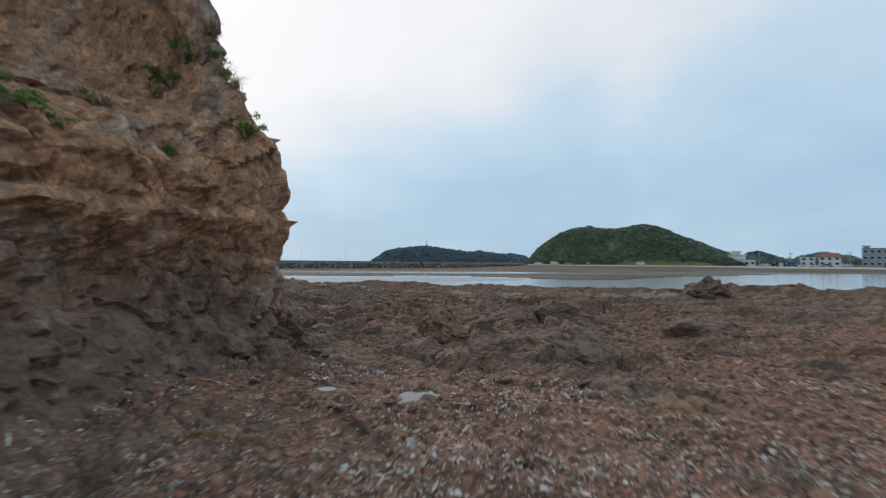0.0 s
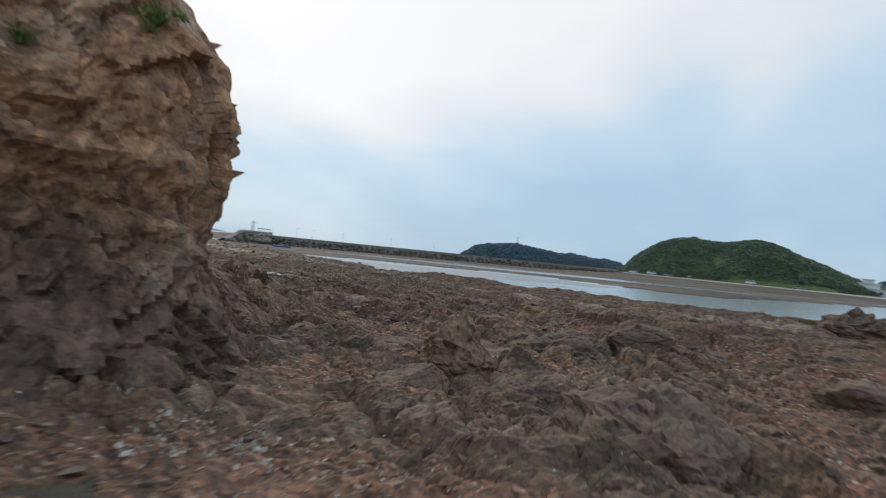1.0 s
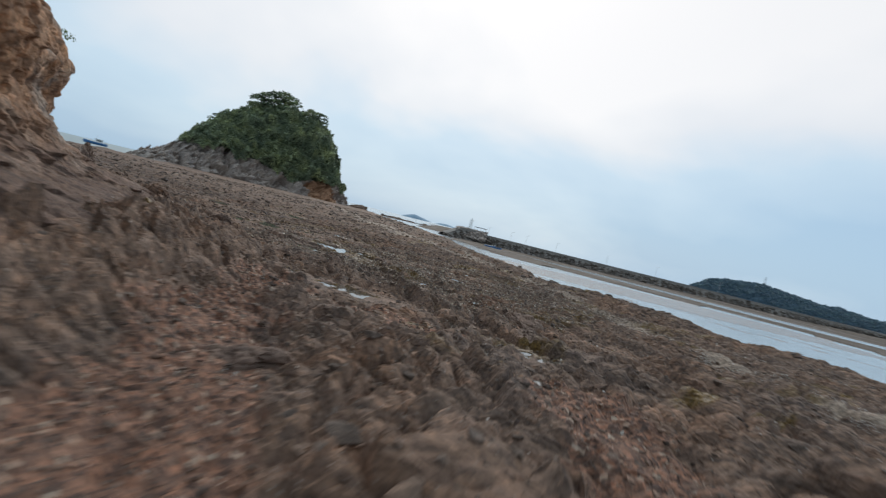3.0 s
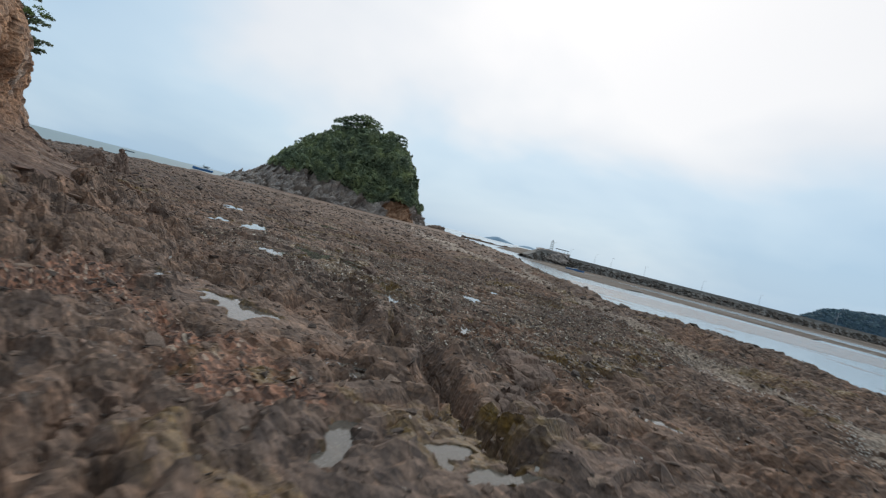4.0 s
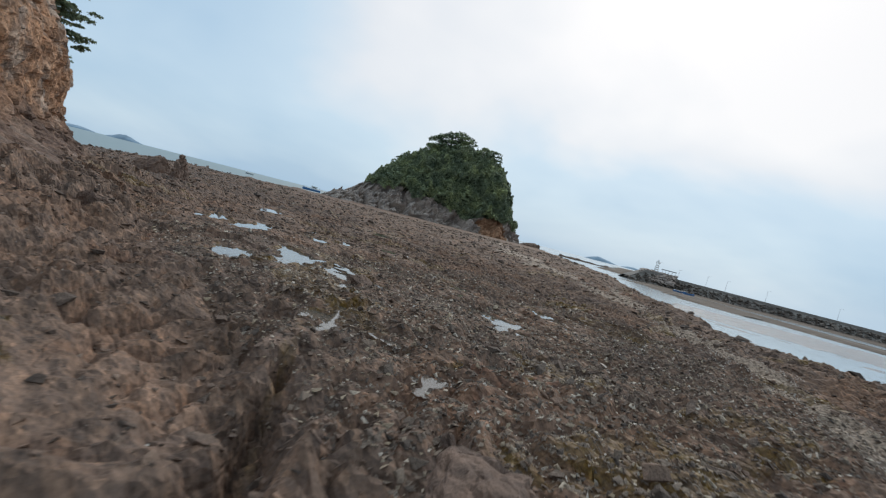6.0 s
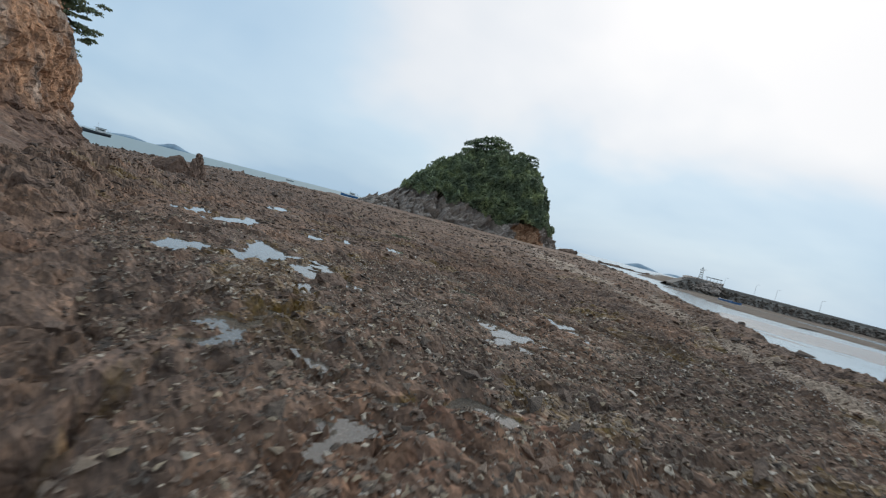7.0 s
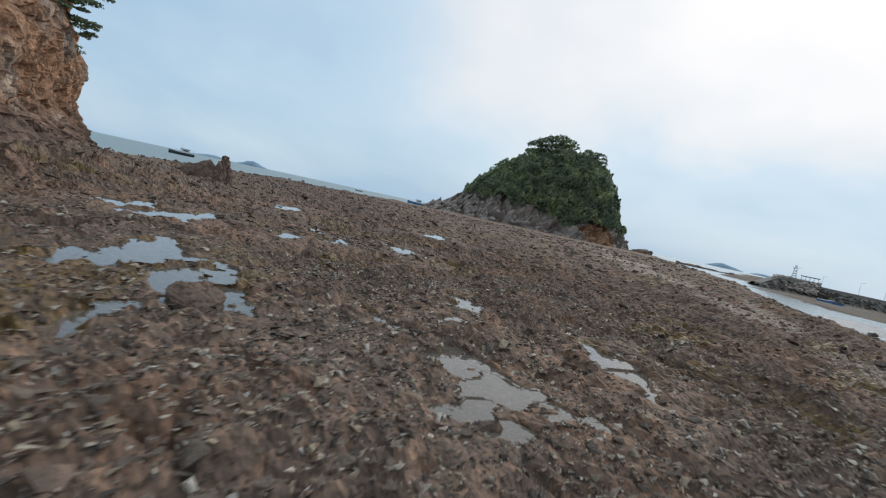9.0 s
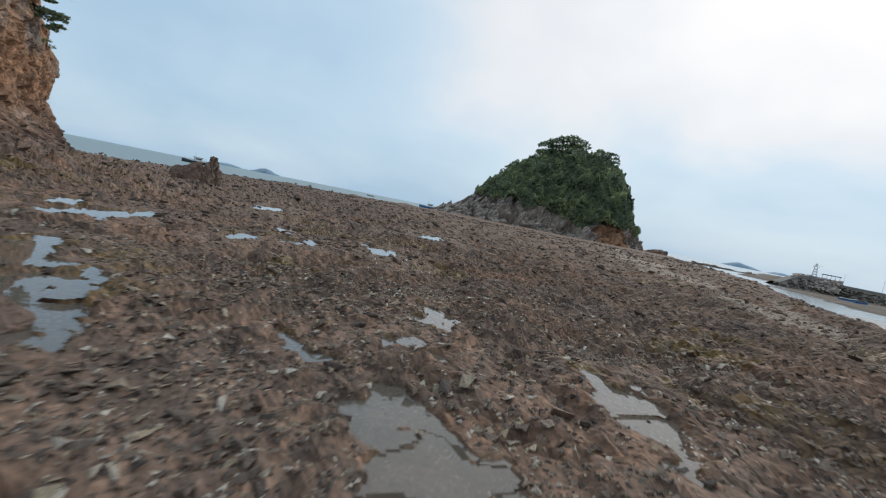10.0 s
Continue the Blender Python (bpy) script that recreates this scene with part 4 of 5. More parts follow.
rock("rock_outcrop", (2.9, 11.2, -0.06), (1.6, 0.9, 0.30), 24, M_BOULDER, LOW, turn=-20)
rock("rock_outcrop", (-1.8, 12.0, -0.06), (0.9, 0.7, 0.24), 25, M_BOULDER, LOW, turn=40)
rock("rock_outcrop", (-1.9, 16.9, -0.06), (1.2, 0.7, 0.22), 26, M_BOULDER, LOW, turn=150)
rock("rock_pinnacle", (9.8, 19.6, 0.1), (2.0, 1.3, 0.72), 15, M_BOULDER, "dark stacked rock knoll at the edge of the channel", turn=0, chips=0.14)
rock("standing_stone", (-23.3, 19.2, -0.05), (1.5, 1.1, 1.12), 16, M_BOULDER, "upright dark rock standing alone on the shelf", turn=0, chips=0.14, peak=0.45)
rock("rock_outcrop", (-25.2, 18.6, -0.05), (2.8, 1.8, 1.05), 17, M_BOULDER, "long dark rock mass beside the standing rock", turn=10)
rock("pool_stone", (-6.32, 18.62, 0.05), (0.50, 0.36, 0.15), 18, M_BOULDER, "dark wet stone lying in a tide pool", "stone", turn=-20, chips=0.05)
rock("rock_slab", (-1.35, 15.98, -0.06), (1.5, 0.50, 0.22), 19, M_BOULDER, "long tilted grey rock slab beside a deep joint", turn=149, chips=0.09)
for bx, by, bl, bh, bs in ((-104, 122, 8, 1.6, 81), (-101, 125, 6, 1.1, 82), (-98.5, 128, 5, 0.8, 83)):
    rock("rock_outcrop", (bx, by, 0.0), (bl, bl * 0.7, bh), bs, M_BOULDER, "dark wave-worn rocks trailing from the island", turn=50)
rock("reef", (-206, 279, SEA + 3.0), (40, 6, 0.75), 84, M_BOULDER, "long low dark reef just awash in the bay", turn=60, cuts=3)
rock("rock_outcrop", (-8.5, 15.9, 0.0), (0.7, 0.6, 0.40), 85, M_BOULDER, "dark rock block below the cliff foot", turn=10)


# ---- loose stones, rubble and shells on the shelf ----
rng_s = np.random.default_rng(11)
CHIPS = [stone_mesh(9, rng_s, f, l) for f, l in ((0.5, 1.5), (0.6, 1.2), (0.4, 1.7), (0.7, 1.3), (0.5, 1.2), (0.35, 1.5), (0.6, 1.6), (0.8, 1.2))]
BITS = [stone_mesh(7, rng_s, f, l) for f, l in ((0.5, 1.5), (0.6, 1.2), (0.45, 1.7), (0.7, 1.3), (0.5, 1.4))]
GRAINS = [stone_mesh(5, rng_s, 0.6, l) for l in (1.1, 1.3, 1.5, 1.2, 1.4)]
FLAKES = [stone_mesh(6, rng_s, 0.22, l) for l in (1.0, 1.3, 1.6, 1.2)]


def strew(count, box, sizes, rng, keep=None):
    x, y = rng.uniform(box[0], box[1], count), rng.uniform(box[2], box[3], count)
    s = np.exp(rng.normal(math.log(sizes[0]), sizes[1], count))
    z, gravel, pale, weed, mud = height(x, y)
    d, level, _ = pool_depth(x, y)
    ok = (shelf_side(x, y) > 0.5) & (rng.random(count) < np.where(d > -0.05, 0.10, np.where(d > -0.7, 0.35, 1.0)))
    if keep is not None:
        ok &= rng.random(count) < keep(x, y, gravel, pale)
    return np.stack([x, y, z + 0.15 * s], 1)[ok], s[ok]


def loose_ground():
    rng = np.random.default_rng(21)
    p, s = strew(60000, (-12.5, 6.5, 2.0, 26), (0.017, 0.5), rng, lambda x, y, g, w: (0.24 + 0.65 * g) * (0.40 + 0.60 * smooth(5.5, 9.5, y)) * (1 - 0.15 * smooth(16, 18.5, y - 0.25 * (x + 3))))
    p[:, 2] -= 0.12 * s
    tagged(scatter("rubble", CHIPS, p, s, rng, M_STONE, 0.25), "angular brown and grey stone rubble over the shelf", "rubble", kind="stuff")
    p, s = strew(40000, (-12.5, 1.8, 9.5, 24.5), (0.0135, 0.45), rng, lambda x, y, g, w: 0.20 + 0.4 * smooth(15.5, 18, y - 0.3 * x))
    p[:, 2] -= 0.10 * s
    tagged(scatter("rubble", BITS, p, s, rng, M_STONE, 0.25, STRIKE), "fine angular stone chips between the rocks", "rubble", kind="stuff")
    p, s = strew(62000, (-9.0, -1.5, 16.6, 23.0), (0.0150, 0.42), rng, lambda x, y, g, w: 0.40 + 0.60 * smooth(-0.5, 0.5, fbm(x * 0.9, y * 0.9, None, 28, 3)))
    tagged(scatter("pebbles", GRAINS, p, s, rng, M_PEBBLE, 0.2, STRIKE), "small grey and ochre pebbles strewn over the wet rock", "pebbles", kind="stuff")
    x = rng.uniform(0, 1, 60000) ** 1.5 * 75
    a = rng.uniform(radians(-60), radians(100), 60000)
    px, py = -3 - x * np.sin(a), 17 + x * np.cos(a)
    ok = (shelf_side(px, py) > 0) & ((px < -10) | (py > 24) | (px > 6))
    px, py, x = px[ok], py[ok], x[ok]
    s = 0.0042 * np.sqrt(x + 8) ** 1.45 * np.exp(rng.normal(0, 0.45, len(px)))
    p = np.stack([px, py, height(px, py)[0] + 0.05 * s], 1)
    tagged(scatter("rubble", BITS, p, s, rng, M_STONE, 0.2, STRIKE), "coarser broken rock far along the shelf", "rubble", kind="stuff")
    p, s = strew(70000, (-11, 6, 1.9, 24), (0.0085, 0.34), rng, lambda x, y, g, w: 0.04 + 0.90 * smooth(2.8, 0.4, np.hypot((x + 0.4) * 0.6, y - 3.4)) * smooth(-0.35, 0.45, fbm(x * 1.5, y * 1.5, None, 27, 2)) + 0.12 * smooth(0.1, 0.7, fbm(x * 0.8, y * 0.8, None, 24, 3)) + 0.30 * smooth(16.5, 19, y) * smooth(-0.5, 0.4, fbm(x * 0.9, y * 0.9, None, 28, 3)))
    p[:, 2] += 0.005
    tagged(scatter("shell_fragments", FLAKES, p, s, rng, M_SHELL, 0.6), "white oyster shell fragments scattered over the rock", "shells", kind="stuff")
    p, s = strew(30000, (-3.6, 4.6, 1.9, 7.0), (0.013, 0.35), rng, lambda x, y, g, w: smooth(-0.1, 0.5, fbm(x * 1.1, y * 1.1, None, 29, 3)) * smooth(6.8, 4.5, y))
    p[:, 2] += 0.006
    tagged(scatter("shell_fragments", FLAKES, p, s, rng, M_SHELL, 0.6), "white oyster shells lying thick below the cliff", "shells", kind="stuff")
    # the larger loose stones, one by one
    p, s = strew(900, (-9, 5, 3, 23), (0.052, 0.28), rng)
    meshes = []
    for k, (co, tri) in enumerate(stone_mesh(14, rng, f, l) for f, l in ((0.5, 1.4), (0.65, 1.2), (0.45, 1.6), (0.7, 1.3), (0.55, 1.5))):
        me = bpy.data.meshes.new("loose_stone")
        me.from_pydata(co.tolist(), [], tri.tolist())
        me.materials.append(M_STONE)
        meshes.append(me)
    for k in range(min(280, len(p))):
        ob = new("loose_stone", meshes[k % len(meshes)])
        ob.matrix_world = pose(p[k, 0], p[k, 1], p[k, 2] - 0.05 * s[k], rng.normal(0, 12), rng.normal(0, 12), rng.uniform(0, 360)) @ Matrix.Scale(s[k], 4)
        tagged(ob, "angular brown stone lying loose on the rock shelf", "stone", "loose stones on the shelf")


loose_ground()


# ---- plants ----
def leaf_quads(centres, size, rng, up=0.0):
    n = len(centres)
    nrm = rng.normal(size=(n, 3)) + (0, 0, up)
    nrm /= np.linalg.norm(nrm, axis=1)[:, None]
    u = np.cross(nrm, rng.normal(size=(n, 3)))
    u /= np.linalg.norm(u, axis=1)[:, None]
    v = np.cross(nrm, u)
    s = size * rng.uniform(0.5, 1.4, (n, 1))
    co = np.stack([centres - u * s, centres - v * s * 0.6, centres + u * s, centres + v * s * 0.6], 1).reshape(-1, 3)
    return co, np.arange(len(co)).reshape(-1, 4)


def crown_places(lobes, leaves, rng, squash=0.75):
    cos = []
    for x, y, z, r in lobes:
        p = rng.normal(size=(leaves, 3))
        p /= np.linalg.norm(p, axis=1)[:, None]
        p[:, 2] = np.where(p[:, 2] < -0.4, -p[:, 2] * 0.5, p[:, 2])
        cos.append(p * r * rng.uniform(0.55, 1.12, (leaves, 1)) * (1, 1, squash) + (x, y, z))
    return np.concatenate(cos)


# ---- the wooded island ----
ISLE = (-124.0, 101.0)
ISLE_TURN = radians(55.6)
ISLE_U = [-30, -27, -23, -18, -10, -2, 5.5, 11.5, 16, 19, 21.5, 24]
ISLE_H = [0.2, 2.6, 4.4, 9.0, 16.8, 21.0, 22.6, 22.0, 19.4, 14.0, 6.5, 0.3]


def isle_height(u, v):
    k = np.clip(1 - (np.abs(v) / 17.0) ** 2.2, 0, 1) ** 0.62
    return np.interp(u, ISLE_U, ISLE_H) * k


def isle_place(u, v):
    return ISLE[0] + u * math.cos(ISLE_TURN) - v * math.sin(ISLE_TURN), ISLE[1] + u * math.sin(ISLE_TURN) + v * math.cos(ISLE_TURN)


def green_line(u):
    """The height above which the island is overgrown."""
    return np.interp(u, [-30, -24, -18, -8, 2, 8, 12, 17, 20, 24, 29], [7, 7.2, 7.2, 7.0, 5.6, 3.0, 4.2, 5.2, 5.0, 3.6, 2.0])


def build_isle():
    side = np.linspace(-1, 1, 240)
    U, V = np.meshgrid(np.linspace(-30, 29, 260), np.sign(side) * 17.05 * (1 - (1 - np.abs(side)) ** 3))
    H = isle_height(U, V)
    f, j = facets(U * 0.30 + 0.12 * H, V * 0.35, 91, H * 0.30, 2.0)
    g, i = facets(U * 0.75, V * 0.8, 92, H * 0.75, 2.2)
    e, _ = facets(U * 1.7, V * 1.8, 93, H * 1.7, 2.2)
    edge = np.minimum(1, H / 2)
    rough = (1.25 * f - 0.6 * np.exp(-j * 7) + 0.75 * g - 0.2 * np.exp(-i * 6) + 0.35 * e) * edge
    X, Y = isle_place(U + 0.5 * rough, V + np.sign(V) * (rough * 1.2 + 1.6 * smooth(3.5, 0.2, H) - 0.5))
    ob = grid_mesh("island", X, Y, np.where(H < 0.05, -3.0, H + rough * 0.8 - 0.6), M_ISLE)
    clay = M_CLAY
    ob.data.materials.append(clay)
    c = np.empty(len(ob.data.polygons) * 3)
    ob.data.polygons.foreach_get("center", c)
    c = c.reshape(-1, 3)
    dx, dy = c[:, 0] - ISLE[0], c[:, 1] - ISLE[1]
    u = dx * math.cos(ISLE_TURN) + dy * math.sin(ISLE_TURN)
    v = -dx * math.sin(ISLE_TURN) + dy * math.cos(ISLE_TURN)
    pick = (u > 12 + vnoise(c[:, 2] * 0.7, v * 0.5, None, 3) * 2) & (u < 20 - 0.5 * c[:, 2]) & (v < 0) & (c[:, 2] < 5)
    ob.data.materials.append(M_FLOOR)
    grown = c[:, 2] > green_line(u) + 0.6 * vnoise(u * 0.6, v * 0.6, None, 79)
    ob.data.polygons.foreach_set("material_index", np.where(grown, 2, pick.astype(np.int32)).astype(np.int32))
    return tagged(ob, "small steep island of pale grey rock with an orange clay scar", "island", kind="structure")


build_isle()


def tree(name, label, tall, wide, seed, leaf, pine=False, leaves=130, group="trees on the wooded island"):
    rng = np.random.default_rng(seed)
    root = empty(name)
    bend = rng.normal(0, 0.06 * tall, 2)
    top = Vector((bend[0], bend[1], tall * 0.86))
    mid = Vector((bend[0] * 0.2, bend[1] * 0.2, tall * 0.45))
    part("trunk", tube_bm([(0, 0, -0.8), mid, top], [0.035 * tall, 0.024 * tall, 0.008 * tall]), M_BARK, root)
    lobes = []
    count = 9 if pine else 11
    for k in range(count):
        w = 2.4 * k + rng.uniform(0, 1)
        h = tall * (0.42 + 0.5 * k / count)
        reach = wide * (0.55 if k < count - 1 else 0.1) * rng.uniform(0.6, 1.1) * (1 - 0.5 * (k / count) ** 2)
        tip = Vector((reach * math.cos(w) + bend[0] * 0.6, reach * math.sin(w) + bend[1] * 0.6, h))
        start = Vector((bend[0] * 0.4, bend[1] * 0.4, h - reach * 0.45))
        part("limb", tube_bm([start, (start + tip) / 2 + Vector((0, 0, 0.06 * tall)), tip], [0.014 * tall, 0.009 * tall, 0.004 * tall], 5), M_BARK, root)
        lobes.append((*tip, wide * rng.uniform(0.30, 0.42)))
    co, quads = leaf_quads(crown_places(lobes, leaves, rng, 0.4 if pine else 0.8), 0.034 * tall, rng, 1.2)
    crown = raw_mesh("crown", co, quads, leaf)
    crown.parent = root
    return tagged(root, label, "tree", group)


def plant_isle():
    rng = np.random.default_rng(5)
    kinds = [tree("broadleaf_tree", "dense dark green broadleaf tree on the island", 5.2, 3.4, 31, M_BROAD),
             tree("broadleaf_tree", "dense dark green broadleaf tree on the island", 4.4, 3.2, 32, M_BROAD),
             tree("pine_tree", "dark spreading pine tree on the island", 6.0, 3.6, 33, M_PINE, True),
             tree("broadleaf_tree", "low dark green shrubby tree on the island slope", 3.2, 2.8, 34, M_BROAD)]
    used, done = set(), []

    def put_tree(k, u, v, sink, size):
        x, y = isle_place(u, v)
        m = pose(x, y, float(isle_height(np.array(u), np.array(v))) - 0.6 - sink, 0, 0, rng.uniform(0, 360)) @ Matrix.Scale(size, 4)
        if k not in used:
            used.add(k)
            kinds[k].matrix_world = m
        else:
            copy_thing(kinds[k], m)

    put_tree(2, 0.5, -3.0, 2.5, 1.3)
    put_tree(2, -2.0, -4.5, 3.8, 1.1)
    put_tree(2, 3.0, -2.0, 4.6, 1.3)
    put_tree(2, 12.5, -2.0, 3.4, 0.85)
    for _ in range(6000):
        if len(done) >= 90:
            break
        u, v = rng.uniform(-24, 19), rng.uniform(-15.5, 10)
        h = float(isle_height(np.array(u), np.array(v)))
        if h < float(green_line(u)) + 0.4 or min([math.hypot(u - a, v - b) + 0.8 * abs(h - c) for a, b, c in done] or [9]) < 2.3:
            continue
        done.append((u, v, h))
        put_tree(int(rng.choice([0, 1, 3, 2], p=[0.36, 0.36, 0.26, 0.02])), u, v, 2.7 + 0.06 * abs(u), rng.uniform(0.6, 0.9))
    # bushes and creepers that close the canopy
    u, v = rng.uniform(-26, 23.5, 190000), 17 * (1 - rng.uniform(0, 1, 190000) ** 2.6) * np.where(rng.random(190000) < 0.85, -1, 1)
    h = isle_height(u, v)
    ok = h > green_line(u) - 0.3 + 1.2 * vnoise(u * 0.5, v * 0.5, None, 77)
    u, v, h = u[ok], v[ok], h[ok]
    w1, w2 = 2.2 * fbm(u * 0.35, v * 0.35, h * 0.35, 71, 2), 2.2 * fbm(u * 0.35, v * 0.35, h * 0.35, 72, 2)
    lump = 2.5 * smooth(0, 0.9, facets((u + w1) * 0.2, (v + w2) * 0.2, 78, (h + w1) * 0.17)[1]) - 0.4 + 0.95 * np.abs(fbm(u * 0.8, v * 0.8, h * 0.8, 78, 2))
    x, y = isle_place(u, v + np.sign(v) * (0.3 + lump))
    co, quads = leaf_quads(np.stack([x, y, h - 0.4 + lump * 0.8 + rng.uniform(-0.15, 0.4, len(u))], 1), 0.20, rng, 1.3)
    tagged(raw_mesh("undergrowth", co, quads, M_BROAD), "dense dark green bushes covering the island", "bushes", kind="stuff")


plant_isle()


# ---- hills over the far shore ----
def hill(name, label, place, long, deep, turn, crest, seed, material, woods=0, leaf=1.5, bare=-9.0, leaves=None):
    """A wooded hill. crest: heights along its length, from its left end to its right."""
    U, V = np.meshgrid(np.linspace(-0.5, 0.5, 120), np.linspace(-0.5, 0.5, 40))
    k = np.clip(1 - (2 * np.abs(V)) ** 2, 0, 1) ** 0.8

    def rise(u, v):
        return np.interp(u, np.linspace(-0.5, 0.5, len(crest)), crest) * np.clip(1 - (2 * np.abs(v)) ** 2, 0, 1) ** 0.8

    t = radians(turn)

    def lay(u, v):
        return place[0] + u * long * math.cos(t) - v * deep * math.sin(t), place[1] + u * long * math.sin(t) + v * deep * math.cos(t)

    H = rise(U, V) * (1 + 0.05 * fbm(U * 14, V * 8, None, seed, 3))
    X, Y = lay(U, V)
    ob = tagged(grid_mesh(name, X, Y, np.where(H < 0.1, -3.0, H - 0.8), material, smooth_faces=True), label, "hill", kind="structure")
    if woods:
        rng = np.random.default_rng(seed)
        u, v = rng.uniform(-0.5, 0.5, woods), rng.uniform(-0.5, 0.12, woods)
        h = rise(u, v)
        ok = h > np.maximum(1.0, bare * smooth(-0.1, 0.0, u) * smooth(0.42, 0.3, u))
        u, v, h = u[ok], v[ok], h[ok]
        x, y = lay(u, v)
        lump = leaf * (0.8 * np.abs(fbm(x * 0.16, y * 0.16, h * 0.16, seed + 1, 3)))
        co, quads = leaf_quads(np.stack([x, y, h - 0.8 + lump + rng.uniform(-0.3, 0.6, len(u)) * leaf], 1), leaf * 0.36, rng, 0.7)
        tagged(raw_mesh("woods", co, quads, leaves or M_WOOD), "dense green woods covering the hill behind the shore", "woods", kind="stuff")
    return ob


hill("hill_1", "green wooded double-topped hill behind the far shore", (107, 304), 114, 64, -21, [0.5, 11, 16.5, 20, 22, 22, 21.2, 20.6, 22, 23.4, 22, 19, 16, 13, 10, 7, 1], 41, M_FIELD, 75000, 1.2, 2.6)
# from here on, haze comes only from the blue-tinted materials
hill("hill_2", "low dark wooded headland with a mast behind the breakwater", (8, 600), 172, 80, -4, [1, 12, 15, 16, 17.5, 16.5, 15, 12.5, 11, 12, 10, 9, 9, 6], 42, M_FAR, 26000, 2.2, leaves=M_HAZEWOOD)
hill("hill_3", "far wooded hill behind the village, tinted blue for haze", (318, 520), 60, 40, -32, [1, 7, 12, 13, 11, 8, 5, 3, 1], 43, M_FAR, 7000, 2.0, leaves=M_HAZEWOOD)
hill("hill_3", "far wooded hill behind the village, tinted blue for haze", (365, 505), 70, 40, -34, [1, 5, 8, 11, 12, 10, 9, 6, 1], 44, M_FAR, 7000, 2.0, leaves=M_HAZEWOOD)
hill("hill_4", "island on the horizon, tinted blue for haze", (-2950, 245), 150, 90, 85, [1, 9, 20, 24, 18, 8, 1], 45, M_FARISLE)
hill("hill_4", "island on the horizon, tinted blue for haze", (-3000, 48), 160, 90, 88, [1, 6, 11, 12, 8, 1], 46, M_FARISLE)
hill("hill_4", "island on the horizon, tinted blue for haze", (-1790, 2410), 170, 90, 37, [1, 12, 22, 16, 9, 1], 47, M_FARISLE)
hill("hill_4", "island on the horizon, tinted blue for haze", (-1650, 2510), 120, 90, 34, [1, 8, 10, 6, 1], 48, M_FARISLE)


# ---- breakwater and harbour light ----
def off_head(bearing, reach):
    """A place by its bearing and distance from the shelf's middle."""
    return -1 - reach * math.sin(radians(bearing)), 16 + reach * math.cos(radians(bearing))


def build_breakwater():
    line = [(*off_head(a, r), h) for a, r, h in ((33.9, 180, 1.2), (32.5, 182, 4.3), (29.9, 185, 4.4), (29.3, 186, 3.75), (20, 192, 3.6), (8, 199, 3.5), (0, 212, 3.3), (-7, 240, 3.0), (-10, 285, 2.5))]
    prof = [(-8.0, -0.6), (-5.0, 0.15), (-2.6, 0.70), (-2.4, 0.74), (-2.4, 0.95), (-1.9, 0.95), (-1.9, 0.86), (3.0, 0.86), (9, -0.6)]   # across, and share of the height
    pts = []
    for (a, b) in zip(line[:-1], line[1:]):
        n = max(2, int(math.dist(a[:2], b[:2]) / 2))
        pts += [tuple(np.array(a) + (np.array(b) - np.array(a)) * k / n) for k in range(n)]
    pts = np.array(pts)
    d = np.gradient(pts[:, :2], axis=0)
    d /= np.linalg.norm(d, axis=1)[:, None]
    side = np.stack([-d[:, 1], d[:, 0]], 1)
    X = np.stack([pts[:, 0] + side[:, 0] * a for a, _ in prof])
    Y = np.stack([pts[:, 1] + side[:, 1] * a for a, _ in prof])
    Z = np.stack([SEA + np.where(h < 0, h, h * pts[:, 2]) for _, h in prof])
    X, Y, Z = X[::-1], Y[::-1], Z[::-1]
    ob = tagged(grid_mesh("breakwater", X, Y, Z, M_QUAY), "long low concrete breakwater with a stone-faced foot", "breakwater", kind="structure")
    # armour stones on the seaward foot and the rubble head
    rng = np.random.default_rng(8)
    k = rng.integers(0, len(pts), 9000)
    a = rng.uniform(-7.0, -2.5, 9000)
    h = np.interp(a, [-8, -5, -2.5], [-0.6, 0.15, 0.72])
    z = SEA + np.where(h < 0, h, h * pts[k, 2])
    p = np.stack([pts[k, 0] + side[k, 0] * a + rng.normal(0, 0.5, 9000), pts[k, 1] + side[k, 1] * a + rng.normal(0, 0.5, 9000), z], 1)
    tagged(scatter("armour_stones", CHIPS, p, np.exp(rng.normal(math.log(0.34), 0.35, 9000)), rng, M_ARMOUR, 0.3), "grey armour stones heaped against the breakwater", "stones", kind="stuff")
    # the heap of paler blocks on the head
    n = 700
    w, q = rng.uniform(29.4, 32.7, n), rng.uniform(-5.5, 0.5, n)
    x, y = -1 - (184 + q) * np.sin(np.radians(w)), 16 + (184 + q) * np.cos(np.radians(w))
    p = np.stack([x, y, SEA + np.interp(q, [-5.5, -2, 0.5], [1.2, 3.8, 4.2])], 1)
    tagged(scatter("armour_stones", CHIPS, p, np.exp(rng.normal(math.log(0.5), 0.25, n)), rng, M_ISLE, 0.3), "paler grey blocks heaped on the breakwater head", "stones", kind="stuff")
    return ob


build_breakwater()


